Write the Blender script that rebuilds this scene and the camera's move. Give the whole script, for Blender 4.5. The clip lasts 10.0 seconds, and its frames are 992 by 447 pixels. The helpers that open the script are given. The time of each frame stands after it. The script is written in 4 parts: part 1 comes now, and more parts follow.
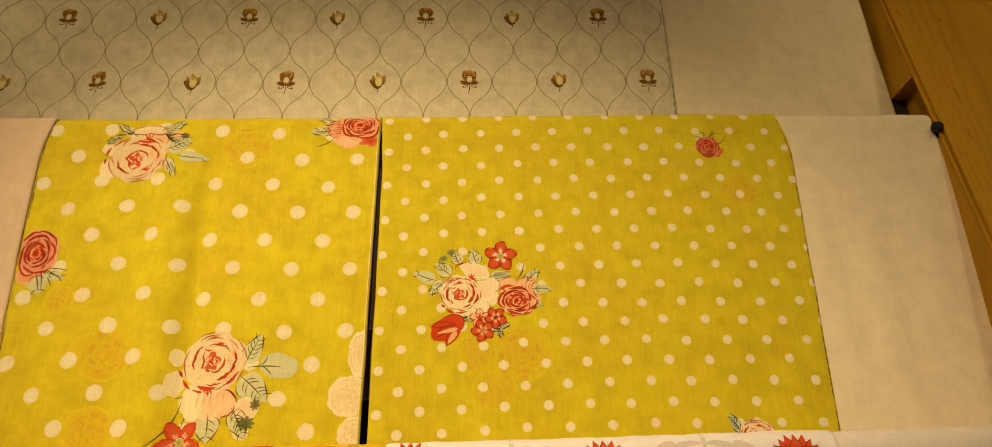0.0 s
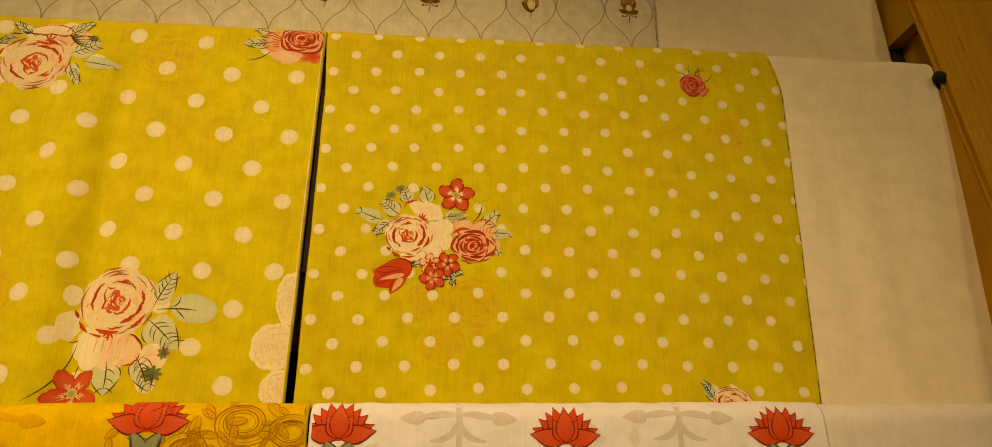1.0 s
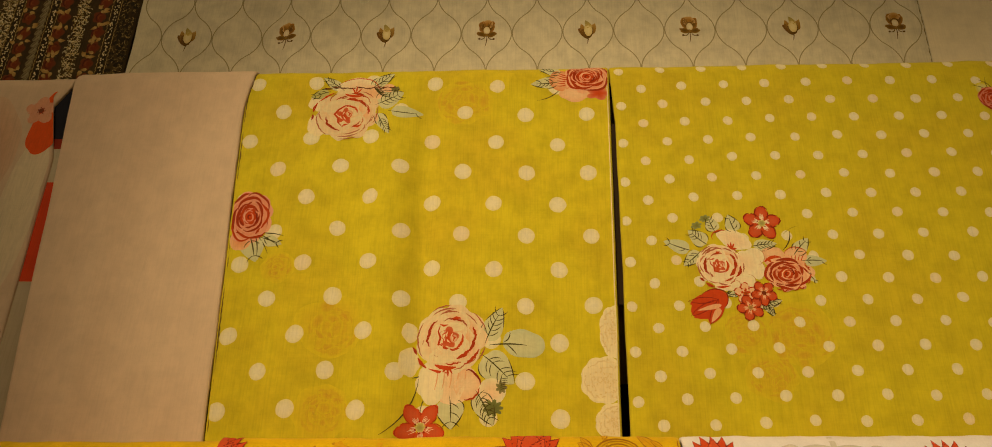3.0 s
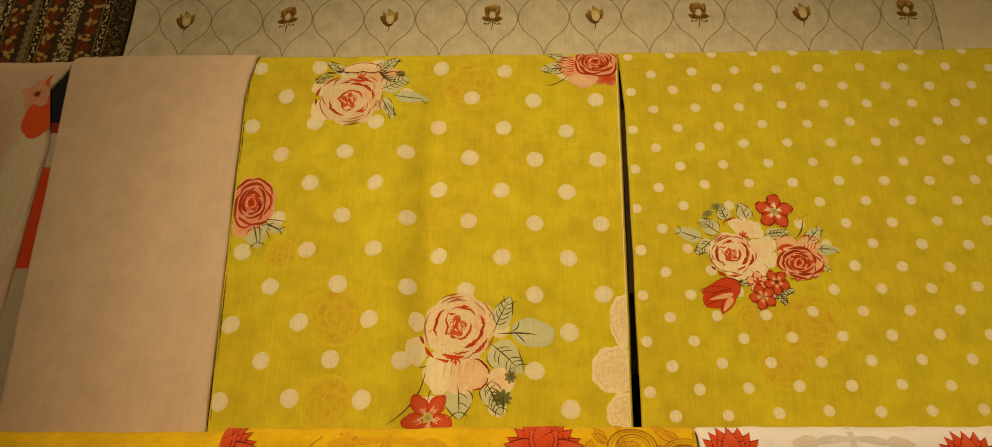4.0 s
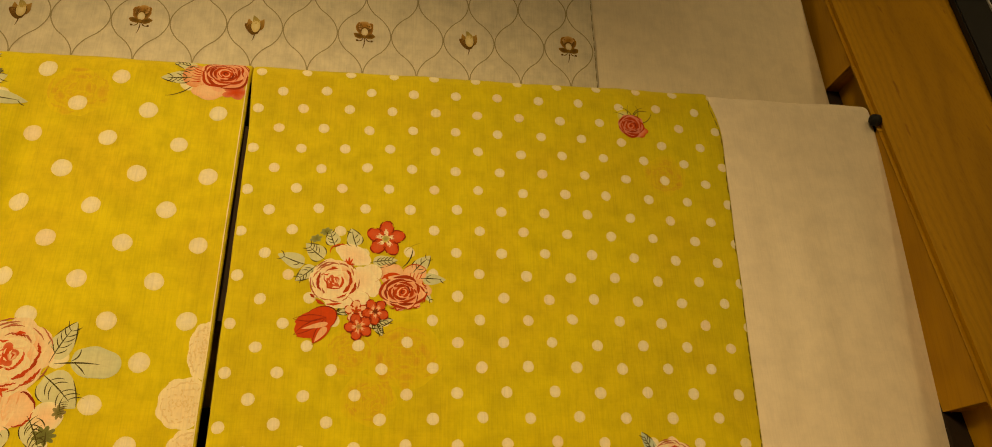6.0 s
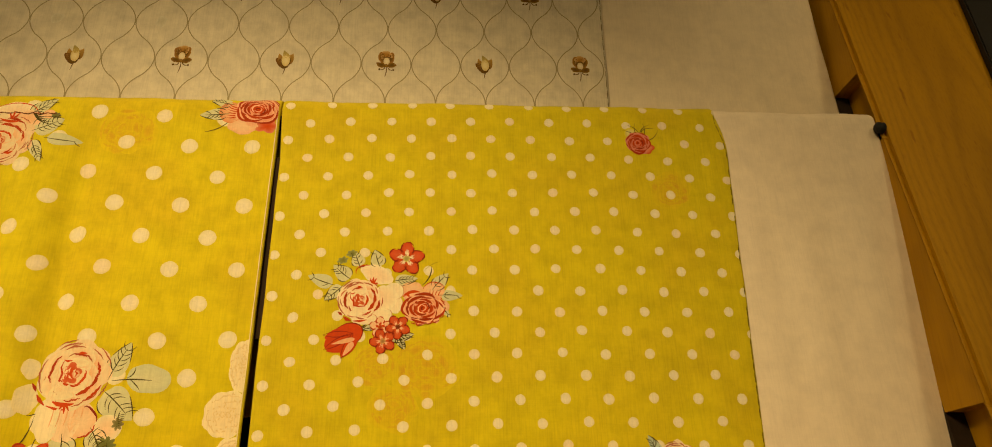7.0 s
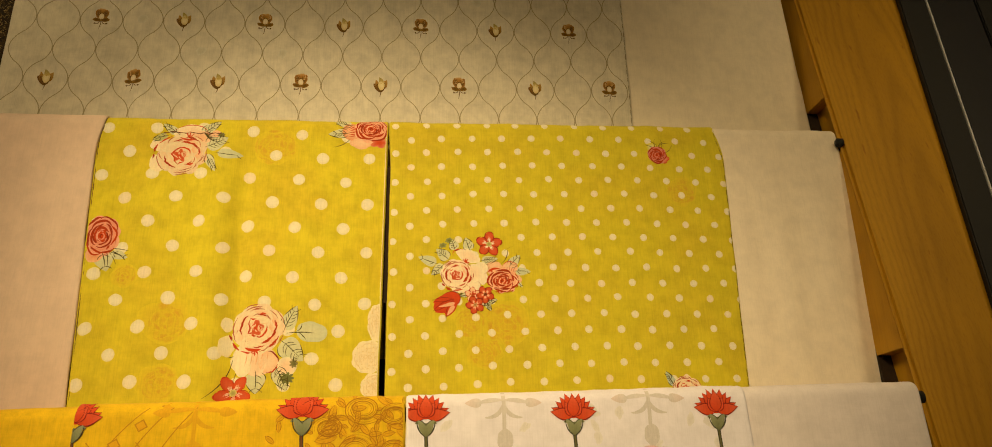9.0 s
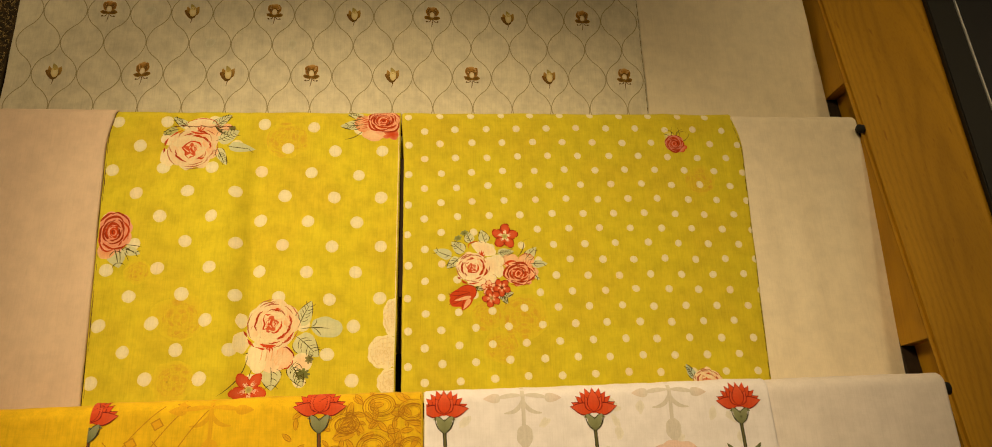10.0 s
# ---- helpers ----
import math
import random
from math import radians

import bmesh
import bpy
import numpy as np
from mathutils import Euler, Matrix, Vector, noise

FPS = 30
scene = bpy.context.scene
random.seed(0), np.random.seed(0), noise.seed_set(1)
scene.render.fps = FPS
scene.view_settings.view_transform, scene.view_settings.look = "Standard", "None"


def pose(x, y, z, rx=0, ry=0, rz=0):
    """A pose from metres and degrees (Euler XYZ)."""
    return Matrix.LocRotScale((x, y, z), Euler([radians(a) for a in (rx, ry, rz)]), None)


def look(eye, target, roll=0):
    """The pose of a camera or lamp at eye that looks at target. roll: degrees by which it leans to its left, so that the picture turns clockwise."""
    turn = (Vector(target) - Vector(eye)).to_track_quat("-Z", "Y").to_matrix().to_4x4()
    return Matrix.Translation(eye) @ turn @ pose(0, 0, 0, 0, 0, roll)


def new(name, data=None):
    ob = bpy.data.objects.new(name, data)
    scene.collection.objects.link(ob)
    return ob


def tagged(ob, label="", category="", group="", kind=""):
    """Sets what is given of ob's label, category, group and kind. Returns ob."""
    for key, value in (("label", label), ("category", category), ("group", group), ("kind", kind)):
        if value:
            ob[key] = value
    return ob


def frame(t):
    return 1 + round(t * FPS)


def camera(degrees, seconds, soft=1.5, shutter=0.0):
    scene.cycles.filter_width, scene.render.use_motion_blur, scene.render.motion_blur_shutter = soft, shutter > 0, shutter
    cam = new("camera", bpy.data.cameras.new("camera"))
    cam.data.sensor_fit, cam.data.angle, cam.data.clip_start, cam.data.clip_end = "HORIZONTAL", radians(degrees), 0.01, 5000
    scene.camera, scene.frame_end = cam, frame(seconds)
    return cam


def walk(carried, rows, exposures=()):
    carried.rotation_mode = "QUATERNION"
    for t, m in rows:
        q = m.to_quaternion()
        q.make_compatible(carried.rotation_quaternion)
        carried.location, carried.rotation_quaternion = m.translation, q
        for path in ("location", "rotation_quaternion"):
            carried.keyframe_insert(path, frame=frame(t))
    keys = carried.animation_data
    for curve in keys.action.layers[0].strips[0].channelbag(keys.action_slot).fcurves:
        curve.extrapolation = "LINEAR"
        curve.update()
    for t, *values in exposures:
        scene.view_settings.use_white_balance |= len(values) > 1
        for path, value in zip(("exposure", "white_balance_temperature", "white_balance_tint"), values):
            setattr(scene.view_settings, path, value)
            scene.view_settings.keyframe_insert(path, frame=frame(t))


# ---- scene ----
cam = camera(66.0, 10.0, soft=0.9, shutter=0.15)
METRES, EYE, TILT, LEAN, TURN = 1.15, 1.3, 0.0, 0.0, -3.0
ROWS = [
    (0.0, 0.0, 0.0, 0.0, 0.49, 24.56, 1.08),
    (0.5, 0.0212, 0.1018, 0.0158, 0.41, 23.6, -0.65),
    (1.0, 0.0018, 0.0946, 0.0243, -3.45, 21.04, -0.05),
    (1.5, -0.0656, 0.0789, 0.0177, -4.05, 20.98, 0.58),
    (2.0, -0.1429, 0.0937, 0.0186, 0.94, 21.34, 0.08),
    (2.5, -0.1841, 0.0837, 0.0275, 3.71, 22.45, -0.7),
    (2.7, -0.1841, 0.0828, 0.0267, 4.27, 23.0, -0.9),
    (3.8, -0.2010, 0.0983, 0.0224, 4.82, 22.89, -1.1),
    (4.0, -0.2019, 0.0983, 0.0259, 4.04, 22.39, -1.0),
    (4.5, -0.1622, 0.1063, 0.0326, -0.36, 22.39, -0.8),
    (5.0, -0.0877, 0.1204, 0.0407, -3.65, 22.3, -0.25),
    (5.5, -0.0199, 0.1248, 0.0481, -7.35, 23.25, 0.44),
    (5.7, 0.0010, 0.1215, 0.0464, -7.41, 23.63, 0.84),
    (6.8, 0.0510, 0.0842, 0.0438, -3.06, 23.05, 1.39),
    (7.0, 0.0523, 0.0599, 0.0456, -2.75, 23.18, 1.19),
    (7.5, -0.0085, -0.0251, 0.0238, -3.61, 21.63, 1.82),
    (8.0, -0.0588, -0.1542, 0.0084, -3.27, 19.87, 2.37),
    (8.5, -0.0642, -0.2123, -0.007, -3.22, 19.58, 1.97),
    (9.0, -0.064, -0.1954, -0.0116, -4.1, 20.03, 1.54),
    (9.5, -0.0675, -0.1845, -0.0083, -5.0, 19.62, 1.58),
    (10.0, -0.0734, -0.1826, 0.0001, -3.38, 19.07, 1.87),
]
EXPOSURES = [
    (0.0, -0.39, 6550, 10), (0.5, -0.70, 7600, 10), (1.0, -0.69, 7550, 10), (1.5, -0.75, 7650, 10), (2.0, -0.82, 7900, 10),
    (2.5, -0.91, 6750, 10), (4.0, -0.82, 6350, 10), (4.5, -0.91, 6950, 10), (5.0, -0.87, 8250, 10), (5.5, -0.79, 7700, 10),
    (7.0, -0.54, 7050, 10), (7.5, -0.48, 6900, 10), (8.0, -0.45, 6700, 10), (8.5, -0.42, 6350, 10), (9.0, -0.36, 6200, 10), (10.0, -0.36, 6200, 10),
]
walk(cam, [(t, pose(0, 0, EYE, TILT, LEAN, TURN) @ pose(METRES * x, METRES * y, METRES * z, 90 + pitch, roll, yaw)) for t, x, y, z, yaw, pitch, roll in ROWS],
     exposures=EXPOSURES)

# ---- light ----
world = bpy.data.worlds.new("world")
scene.world = world
world.use_nodes = True
world.node_tree.nodes["Background"].inputs[0].default_value = (1.0, 0.8, 0.55, 1)
world.node_tree.nodes["Background"].inputs[1].default_value = 0.05


def fill_lamp(x, y, z, target, watts, size, colour=(1.0, 0.735, 0.355)):
    data = bpy.data.lights.new("unseen_warm_light", "AREA")
    data.shape, data.size, data.energy, data.color = "DISK", size, watts, colour
    ob = new("unseen_warm_light", data)
    ob.matrix_world = look((x, y, z), target)
    return ob


def spot_lamp(x, y, z, target, watts, cone, colour=(1.0, 0.735, 0.355)):
    data = bpy.data.lights.new("unseen_warm_light", "SPOT")
    data.energy, data.color, data.spot_size, data.spot_blend, data.shadow_soft_size = watts, colour, radians(cone), 1.0, 0.12
    ob = new("unseen_warm_light", data)
    ob.matrix_world = look((x, y, z), target)
    return ob


# assumed main spot, out of view
spot_lamp(-0.95, -1.20, 2.75, (-0.065, 0.88, 1.45), 405, 33.5)
# added fills without fixtures, brightening the right side, left side and top left
fill_lamp(1.5, -1.0, 2.9, (0.95, 0.9, 1.6), 11, 0.30)
spot_lamp(-0.55, -1.25, 2.75, (0.93, 0.93, 1.78), 100, 28.5)
fill_lamp(-1.6, -1.6, 2.9, (-1.0, 0.9, 1.75), 8.0, 0.30)
spot_lamp(-1.35, -0.90, 2.75, (-0.90, 0.95, 2.08), 62, 36)


# ---- materials ----
def nodes_of(name):
    m = bpy.data.materials.new(name)
    m.use_nodes = True
    return m, m.node_tree.nodes, m.node_tree.links, m.node_tree.nodes["Principled BSDF"]


def add(nodes, kind, **inputs):
    n = nodes.new(kind)
    for k, v in inputs.items():
        n.inputs[k.replace("_", " ")].default_value = v
    return n


def ramp(nodes, stops):
    r = nodes.new("ShaderNodeValToRGB")
    e = r.color_ramp.elements
    while len(e) < len(stops):
        e.new(0.5)
    for el, (p, c) in zip(e, stops):
        el.position, el.color = p, (*c, 1)
    return r


def mix(nodes, links, blend, fac, a, b):
    m = nodes.new("ShaderNodeMix")
    m.data_type, m.blend_type = "RGBA", blend
    for sock, v in ((m.inputs[0], fac), (m.inputs[6], a), (m.inputs[7], b)):
        if isinstance(v, bpy.types.NodeSocket):
            links.new(v, sock)
        elif isinstance(v, (int, float)):
            sock.default_value = v
        else:
            sock.default_value = (*v, 1)
    return m.outputs[2]


def cloth_material(name, colour, stain, stain_amount=0.35, slub=0.25, weave=0.15, printed=False, rough=0.85):
    """Woven cotton: fine threads both ways, long slubs down the cloth, soft stains."""
    m, nodes, links, bsdf = nodes_of(name)
    tex = nodes.new("ShaderNodeTexCoord")

    def scaled(sx, sy, sz):
        mp = nodes.new("ShaderNodeMapping")
        mp.inputs["Scale"].default_value = (sx, sy, sz)
        links.new(tex.outputs["Object"], mp.inputs["Vector"])
        return mp.outputs["Vector"]

    big = add(nodes, "ShaderNodeTexNoise", Scale=9.0, Detail=5.0, Roughness=0.6)
    links.new(tex.outputs["Object"], big.inputs["Vector"])
    warp = add(nodes, "ShaderNodeTexNoise", Scale=1.0, Detail=3.0, Roughness=0.6)
    links.new(scaled(700, 700, 22), warp.inputs["Vector"])
    weft = add(nodes, "ShaderNodeTexNoise", Scale=1.0, Detail=2.0, Roughness=0.6)
    links.new(scaled(40, 40, 800), weft.inputs["Vector"])
    blot = ramp(nodes, [(0.42, (0, 0, 0)), (0.68, (1, 1, 1))])
    links.new(big.outputs["Fac"], blot.inputs["Fac"])
    if printed:
        at = nodes.new("ShaderNodeAttribute")
        at.attribute_name = "dye"
        base = at.outputs["Color"]
        out = base
    else:
        amount = nodes.new("ShaderNodeMath")
        amount.operation = "MULTIPLY"
        amount.inputs[1].default_value = stain_amount
        links.new(blot.outputs["Color"], amount.inputs[0])
        out = mix(nodes, links, "MIX", amount.outputs[0], colour, stain)
        mid = add(nodes, "ShaderNodeTexNoise", Scale=42.0, Detail=6.0, Roughness=0.65)
        links.new(tex.outputs["Object"], mid.inputs["Vector"])
        mott = ramp(nodes, [(0.34, (1 - 0.42 * stain_amount,) * 3), (0.62, (1, 1, 1))])
        links.new(mid.outputs["Fac"], mott.inputs["Fac"])
        out = mix(nodes, links, "MULTIPLY", 1.0, out, mott.outputs["Color"])
    s1 = ramp(nodes, [(0.30, (1 - slub,) * 3), (0.56, (1, 1, 1))])
    links.new(warp.outputs["Fac"], s1.inputs["Fac"])
    s2 = ramp(nodes, [(0.30, (1 - slub * 0.35,) * 3), (0.60, (1, 1, 1))])
    links.new(weft.outputs["Fac"], s2.inputs["Fac"])
    out = mix(nodes, links, "MULTIPLY", 1.0, out, s1.outputs["Color"])
    out = mix(nodes, links, "MULTIPLY", 1.0, out, s2.outputs["Color"])
    links.new(out, bsdf.inputs["Base Color"])
    bsdf.inputs["Roughness"].default_value = rough
    bsdf.inputs["Specular IOR Level"].default_value = 0.2
    bsdf.inputs["Sheen Weight"].default_value = 0.08
    total = nodes.new("ShaderNodeMath")
    links.new(warp.outputs["Fac"], total.inputs[0])
    links.new(weft.outputs["Fac"], total.inputs[1])
    bump = add(nodes, "ShaderNodeBump", Strength=weave, Distance=0.0006)
    links.new(total.outputs[0], bump.inputs["Height"])
    links.new(bump.outputs["Normal"], bsdf.inputs["Normal"])
    return m


M_YELLOW = cloth_material("lime_yellow_cotton", (0.71, 0.59, 0.017), (0.66, 0.45, 0.02), 0.45, 0.11)
M_YELLOW_B = cloth_material("lime_yellow_cotton_second", (0.67, 0.558, 0.017), (0.62, 0.43, 0.02), 0.42, 0.11)
M_WHITE = cloth_material("plain_offwhite_cotton", (0.87, 0.76, 0.61), (0.82, 0.71, 0.56), 0.25, 0.055)
M_WHITE_LOW = cloth_material("plain_white_cotton", (0.86, 0.78, 0.79), (0.81, 0.73, 0.72), 0.25, 0.055)
M_PINK = cloth_material("plain_blush_cotton", (0.76, 0.575, 0.45), (0.70, 0.52, 0.40), 0.25, 0.055)
M_CREAM = cloth_material("plain_cream_cotton", (0.84, 0.74, 0.57), (0.78, 0.68, 0.51), 0.25, 0.055)
M_OGEE = cloth_material("printed_cream_cotton", (0.78, 0.71, 0.56), (0.70, 0.63, 0.48), 0.45, 0.10)
M_MUSTARD = cloth_material("mustard_cotton", (0.86, 0.545, 0.004), (0.79, 0.47, 0.004), 0.5, 0.12)
M_WHITE_P = cloth_material("printed_white_cotton", (0.89, 0.84, 0.93), (0.83, 0.78, 0.85), 0.25, 0.055)
M_PRINT = cloth_material("printed_dye", (1, 1, 1), (1, 1, 1), 0.0, 0.10, printed=True)


def wood_material(name, dark, light, heart=0.80, rough=0.42):
    """Flat-sawn board: tall arches about a heart line, straight fine grain at the sides, pores along the board."""
    m, nodes, links, bsdf = nodes_of(name)
    tex = nodes.new("ShaderNodeTexCoord")

    def calc(op, a, b=0.0):
        n = nodes.new("ShaderNodeMath")
        n.operation = op
        for sock, v in zip(n.inputs, (a, b)):
            if isinstance(v, bpy.types.NodeSocket):
                links.new(v, sock)
            else:
                sock.default_value = v
        return n.outputs[0]

    def grain(scale, detail, rough_=0.55):
        mp = nodes.new("ShaderNodeMapping")
        mp.inputs["Scale"].default_value = scale
        links.new(tex.outputs["Object"], mp.inputs["Vector"])
        n = add(nodes, "ShaderNodeTexNoise", Scale=1.0, Detail=detail, Roughness=rough_)
        links.new(mp.outputs["Vector"], n.inputs["Vector"])
        return n.outputs["Fac"]

    axes = nodes.new("ShaderNodeSeparateXYZ")
    links.new(tex.outputs["Object"], axes.inputs[0])
    across = calc("SUBTRACT", axes.outputs[0], calc("ADD", calc("MULTIPLY", axes.outputs[2], 0.05), heart - 0.098))
    wander = calc("MULTIPLY", calc("SUBTRACT", grain((7, 7, 2.2), 3.0), 0.5), 0.055)
    across = calc("ADD", across, wander)
    arch = calc("ADD", calc("MULTIPLY", calc("MULTIPLY", across, across), 150.0), calc("MULTIPLY", axes.outputs[2], 1.15))
    arch = calc("ADD", arch, calc("MULTIPLY", grain((16, 16, 2.5), 3.0), 0.35))
    wave = calc("SINE", calc("MULTIPLY", arch, 21.0))
    fade = nodes.new("ShaderNodeMapRange")
    fade.inputs["From Min"].default_value = -1
    links.new(wave, fade.inputs["Value"])
    c1 = ramp(nodes, [(0.0, light), (0.55, [(a + b * 3) / 4 for a, b in zip(dark, light)]), (1.0, dark)])
    links.new(fade.outputs["Result"], c1.inputs["Fac"])
    tone = ramp(nodes, [(0.35, dark), (0.65, light)])
    links.new(grain((11, 11, 1.6), 4.0), tone.inputs["Fac"])
    out = mix(nodes, links, "MIX", 0.62, c1.outputs["Color"], tone.outputs["Color"])
    pores = grain((420, 420, 9), 3.0, 0.6)
    c2 = ramp(nodes, [(0.32, (0.87, 0.83, 0.76)), (0.52, (1, 1, 1))])
    links.new(pores, c2.inputs["Fac"])
    out = mix(nodes, links, "MULTIPLY", 0.8, out, c2.outputs["Color"])
    flecks = ramp(nodes, [(0.24, (0.62, 0.50, 0.36)), (0.33, (1, 1, 1))])
    links.new(grain((95, 95, 16), 2.0), flecks.inputs["Fac"])
    out = mix(nodes, links, "MULTIPLY", 0.7, out, flecks.outputs["Color"])
    links.new(out, bsdf.inputs["Base Color"])
    bsdf.inputs["Roughness"].default_value = rough
    bsdf.inputs["Specular IOR Level"].default_value = 0.25
    bump = add(nodes, "ShaderNodeBump", Strength=0.06, Distance=0.0006)
    links.new(pores, bump.inputs["Height"])
    links.new(bump.outputs["Normal"], bsdf.inputs["Normal"])
    return m


def plain_material(name, colour, rough=0.6, metal=0.0, grain=0.15, scale=40.0):
    m, nodes, links, bsdf = nodes_of(name)
    tex = nodes.new("ShaderNodeTexCoord")
    n = add(nodes, "ShaderNodeTexNoise", Scale=scale, Detail=4.0)
    links.new(tex.outputs["Object"], n.inputs["Vector"])
    c = ramp(nodes, [(0.3, [v * (1 - grain) for v in colour]), (0.7, colour)])
    links.new(n.outputs["Fac"], c.inputs["Fac"])
    links.new(c.outputs["Color"], bsdf.inputs["Base Color"])
    bsdf.inputs["Roughness"].default_value = rough
    bsdf.inputs["Metallic"].default_value = metal
    bump = add(nodes, "ShaderNodeBump", Strength=0.05, Distance=0.001)
    links.new(n.outputs["Fac"], bump.inputs["Height"])
    links.new(bump.outputs["Normal"], bsdf.inputs["Normal"])
    return m


M_WOOD = wood_material("varnished_oak", (0.35, 0.176, 0.004), (0.50, 0.262, 0.007), rough=0.55)
M_BLACK = plain_material("black_paint", (0.003, 0.0026, 0.0026), 0.6)
M_ROD = plain_material("black_rod", (0.006, 0.0055, 0.006), 0.75)
M_SLATE = plain_material("slate_grey_laminate", (0.011, 0.0112, 0.016), 0.45)
M_STEEL = plain_material("steel_edge", (0.75, 0.75, 0.76), 0.55, 0.6)
M_WALL = plain_material("shop_wall_paint", (0.55, 0.48, 0.38), 0.8)
M_BACK = plain_material("dark_back_panel", (0.02, 0.017, 0.02), 0.7)
M_FLOOR = plain_material("floor_tile", (0.42, 0.36, 0.29), 0.35)
# brown inner cloth layer; also the painted shade inside the rod slots
M_LINING_SLOT_SHADE = cloth_material("dark_brown_cotton_and_slot_shade", (0.032, 0.017, 0.007), (0.02, 0.012, 0.005), 0.5, 0.2)
M_NAVY = cloth_material("navy_cotton", (0.012, 0.012, 0.028), (0.01, 0.01, 0.02), 0.4, 0.1)


M_BROCADE = cloth_material("brown_brocade", (0.075, 0.048, 0.017), (0.050, 0.028, 0.010), 0.8, 0.4, weave=0.5)


# ---- building ----
def mesh_object(name, bm, material, parent=None, label="", smooth=False):
    me = bpy.data.meshes.new(name)
    bmesh.ops.recalc_face_normals(bm, faces=bm.faces)
    bm.to_mesh(me)
    bm.free()
    me.materials.append(material)
    if smooth:
        me.polygons.foreach_set("use_smooth", [True] * len(me.polygons))
    ob = new(name, me)
    if parent:
        ob.parent = parent
    if label:
        tagged(ob, label)
    return ob


def box_bm(x0, x1, y0, y1, z0, z1, bevel=0.0):
    bm = bmesh.new()
    bmesh.ops.create_cube(bm, size=1)
    for v in bm.verts:
        v.co = ((x0 + x1) / 2 + v.co.x * (x1 - x0), (y0 + y1) / 2 + v.co.y * (y1 - y0), (z0 + z1) / 2 + v.co.z * (z1 - z0))
    if bevel:
        bmesh.ops.bevel(bm, geom=bm.edges[:], offset=bevel, segments=2, affect="EDGES")
    return bm


def empty(name, label, category, group=""):
    return tagged(new(name), label, category, group)


# ---- shop shell ----
def structure(name, bm, material, label):
    return tagged(mesh_object(name, bm, material), label, "structure", kind="structure")


structure("floor", box_bm(-3, 3, -3, 1.5, -0.1, 0), M_FLOOR, "plain tiled shop floor")
structure("ceiling", box_bm(-3, 3, -3, 1.5, 3.0, 3.1), M_WALL, "plain painted shop ceiling")
structure("wall_north", box_bm(-3, 3, 1.4, 1.5, 0, 3.0), M_BACK, "dark panel wall behind the display rack")
structure("wall_south", box_bm(-3, 3, -3.1, -3, 0, 3.0), M_WALL, "plain painted shop wall")
structure("wall_west", box_bm(-3.1, -3, -3, 1.5, 0, 3.0), M_WALL, "plain painted shop wall")
structure("wall_east", box_bm(3, 3.1, -3, 1.5, 0, 3.0), M_WALL, "plain painted shop wall")


# ---- display rack ----
RISE = 0.019


def stile_y(z):
    return 0.897 + 0.20 * (z - 1.952)


def lean(bm, side=1):
    for v in bm.verts:
        v.co.x += side * 0.034 * (v.co.z - 1.952)
        v.co.y += stile_y(v.co.z)


def stile(parent, inner, outer, side, depth=0.070):
    """A leaning board with an edging in which slots are milled for the rods."""
    step = inner + side * 0.022
    bm = box_bm(min(step, outer), max(step, outer), 0, depth, 0, 2.62)
    bmesh.ops.subdivide_edges(bm, edges=[e for e in bm.edges if abs(e.verts[0].co.z - e.verts[1].co.z) > 0.3], cuts=8)
    lean(bm, side)
    board = mesh_object("stile", bm, M_WOOD, parent, "varnished oak board")
    prof = [(0.0, 0.0), (depth, 0.0)]
    for tip in (0.545, 1.014, 1.483, 1.952, 2.421):
        prof += [(depth, tip - 0.118), (0.005, tip - 0.118), (0.005, tip - 0.004), (0.008, tip), (depth, tip)]
    prof += [(depth, 2.62), (0.0, 2.62)]
    bm = bmesh.new()
    a = [bm.verts.new((inner, y, z)) for y, z in prof]
    c = [bm.verts.new((step, y, z)) for y, z in prof]
    for k in range(len(prof)):
        m = (k + 1) % len(prof)
        bm.faces.new((a[k], a[m], c[m], c[k]))
    bm.faces.new(a)
    bm.faces.new(c[::-1])
    arris = [e for e in bm.edges if all(v.co.y == 0.0 and v.co.x == a[0].co.x for v in e.verts)]
    bmesh.ops.bevel(bm, geom=arris, offset=0.006, segments=4, affect="EDGES")
    bmesh.ops.triangulate(bm, faces=[f for f in bm.faces if len(f.verts) > 4])
    lean(bm, side)
    mesh_object("slotted_edge", bm, M_WOOD, board, "oak edging with milled rod slots")
    # added dark strip: its colour stands in for shade deep in the slots
    bm = box_bm(min(inner, outer), max(inner, outer), depth + 0.0005, depth + 0.012, 0, 2.62)
    lean(bm, side)
    mesh_object("slot_shade_strip", bm, M_LINING_SLOT_SHADE, board, "added dark strip that paints the shade in the slots")


def rod(parent, x0, x1, y, z, radius=0.011):
    bm = bmesh.new()
    bmesh.ops.create_cone(bm, cap_ends=True, segments=20, radius1=radius, radius2=radius, depth=x1 - x0)
    turn = Matrix.Translation(((x0 + x1) / 2, y, z + RISE * (x0 + x1) / 2)) @ Matrix.Rotation(radians(90) - math.atan(RISE), 4, "Y")
    bmesh.ops.transform(bm, matrix=turn, verts=bm.verts[:])
    return mesh_object("rod", bm, M_ROD, parent, "black hanging rod", True)


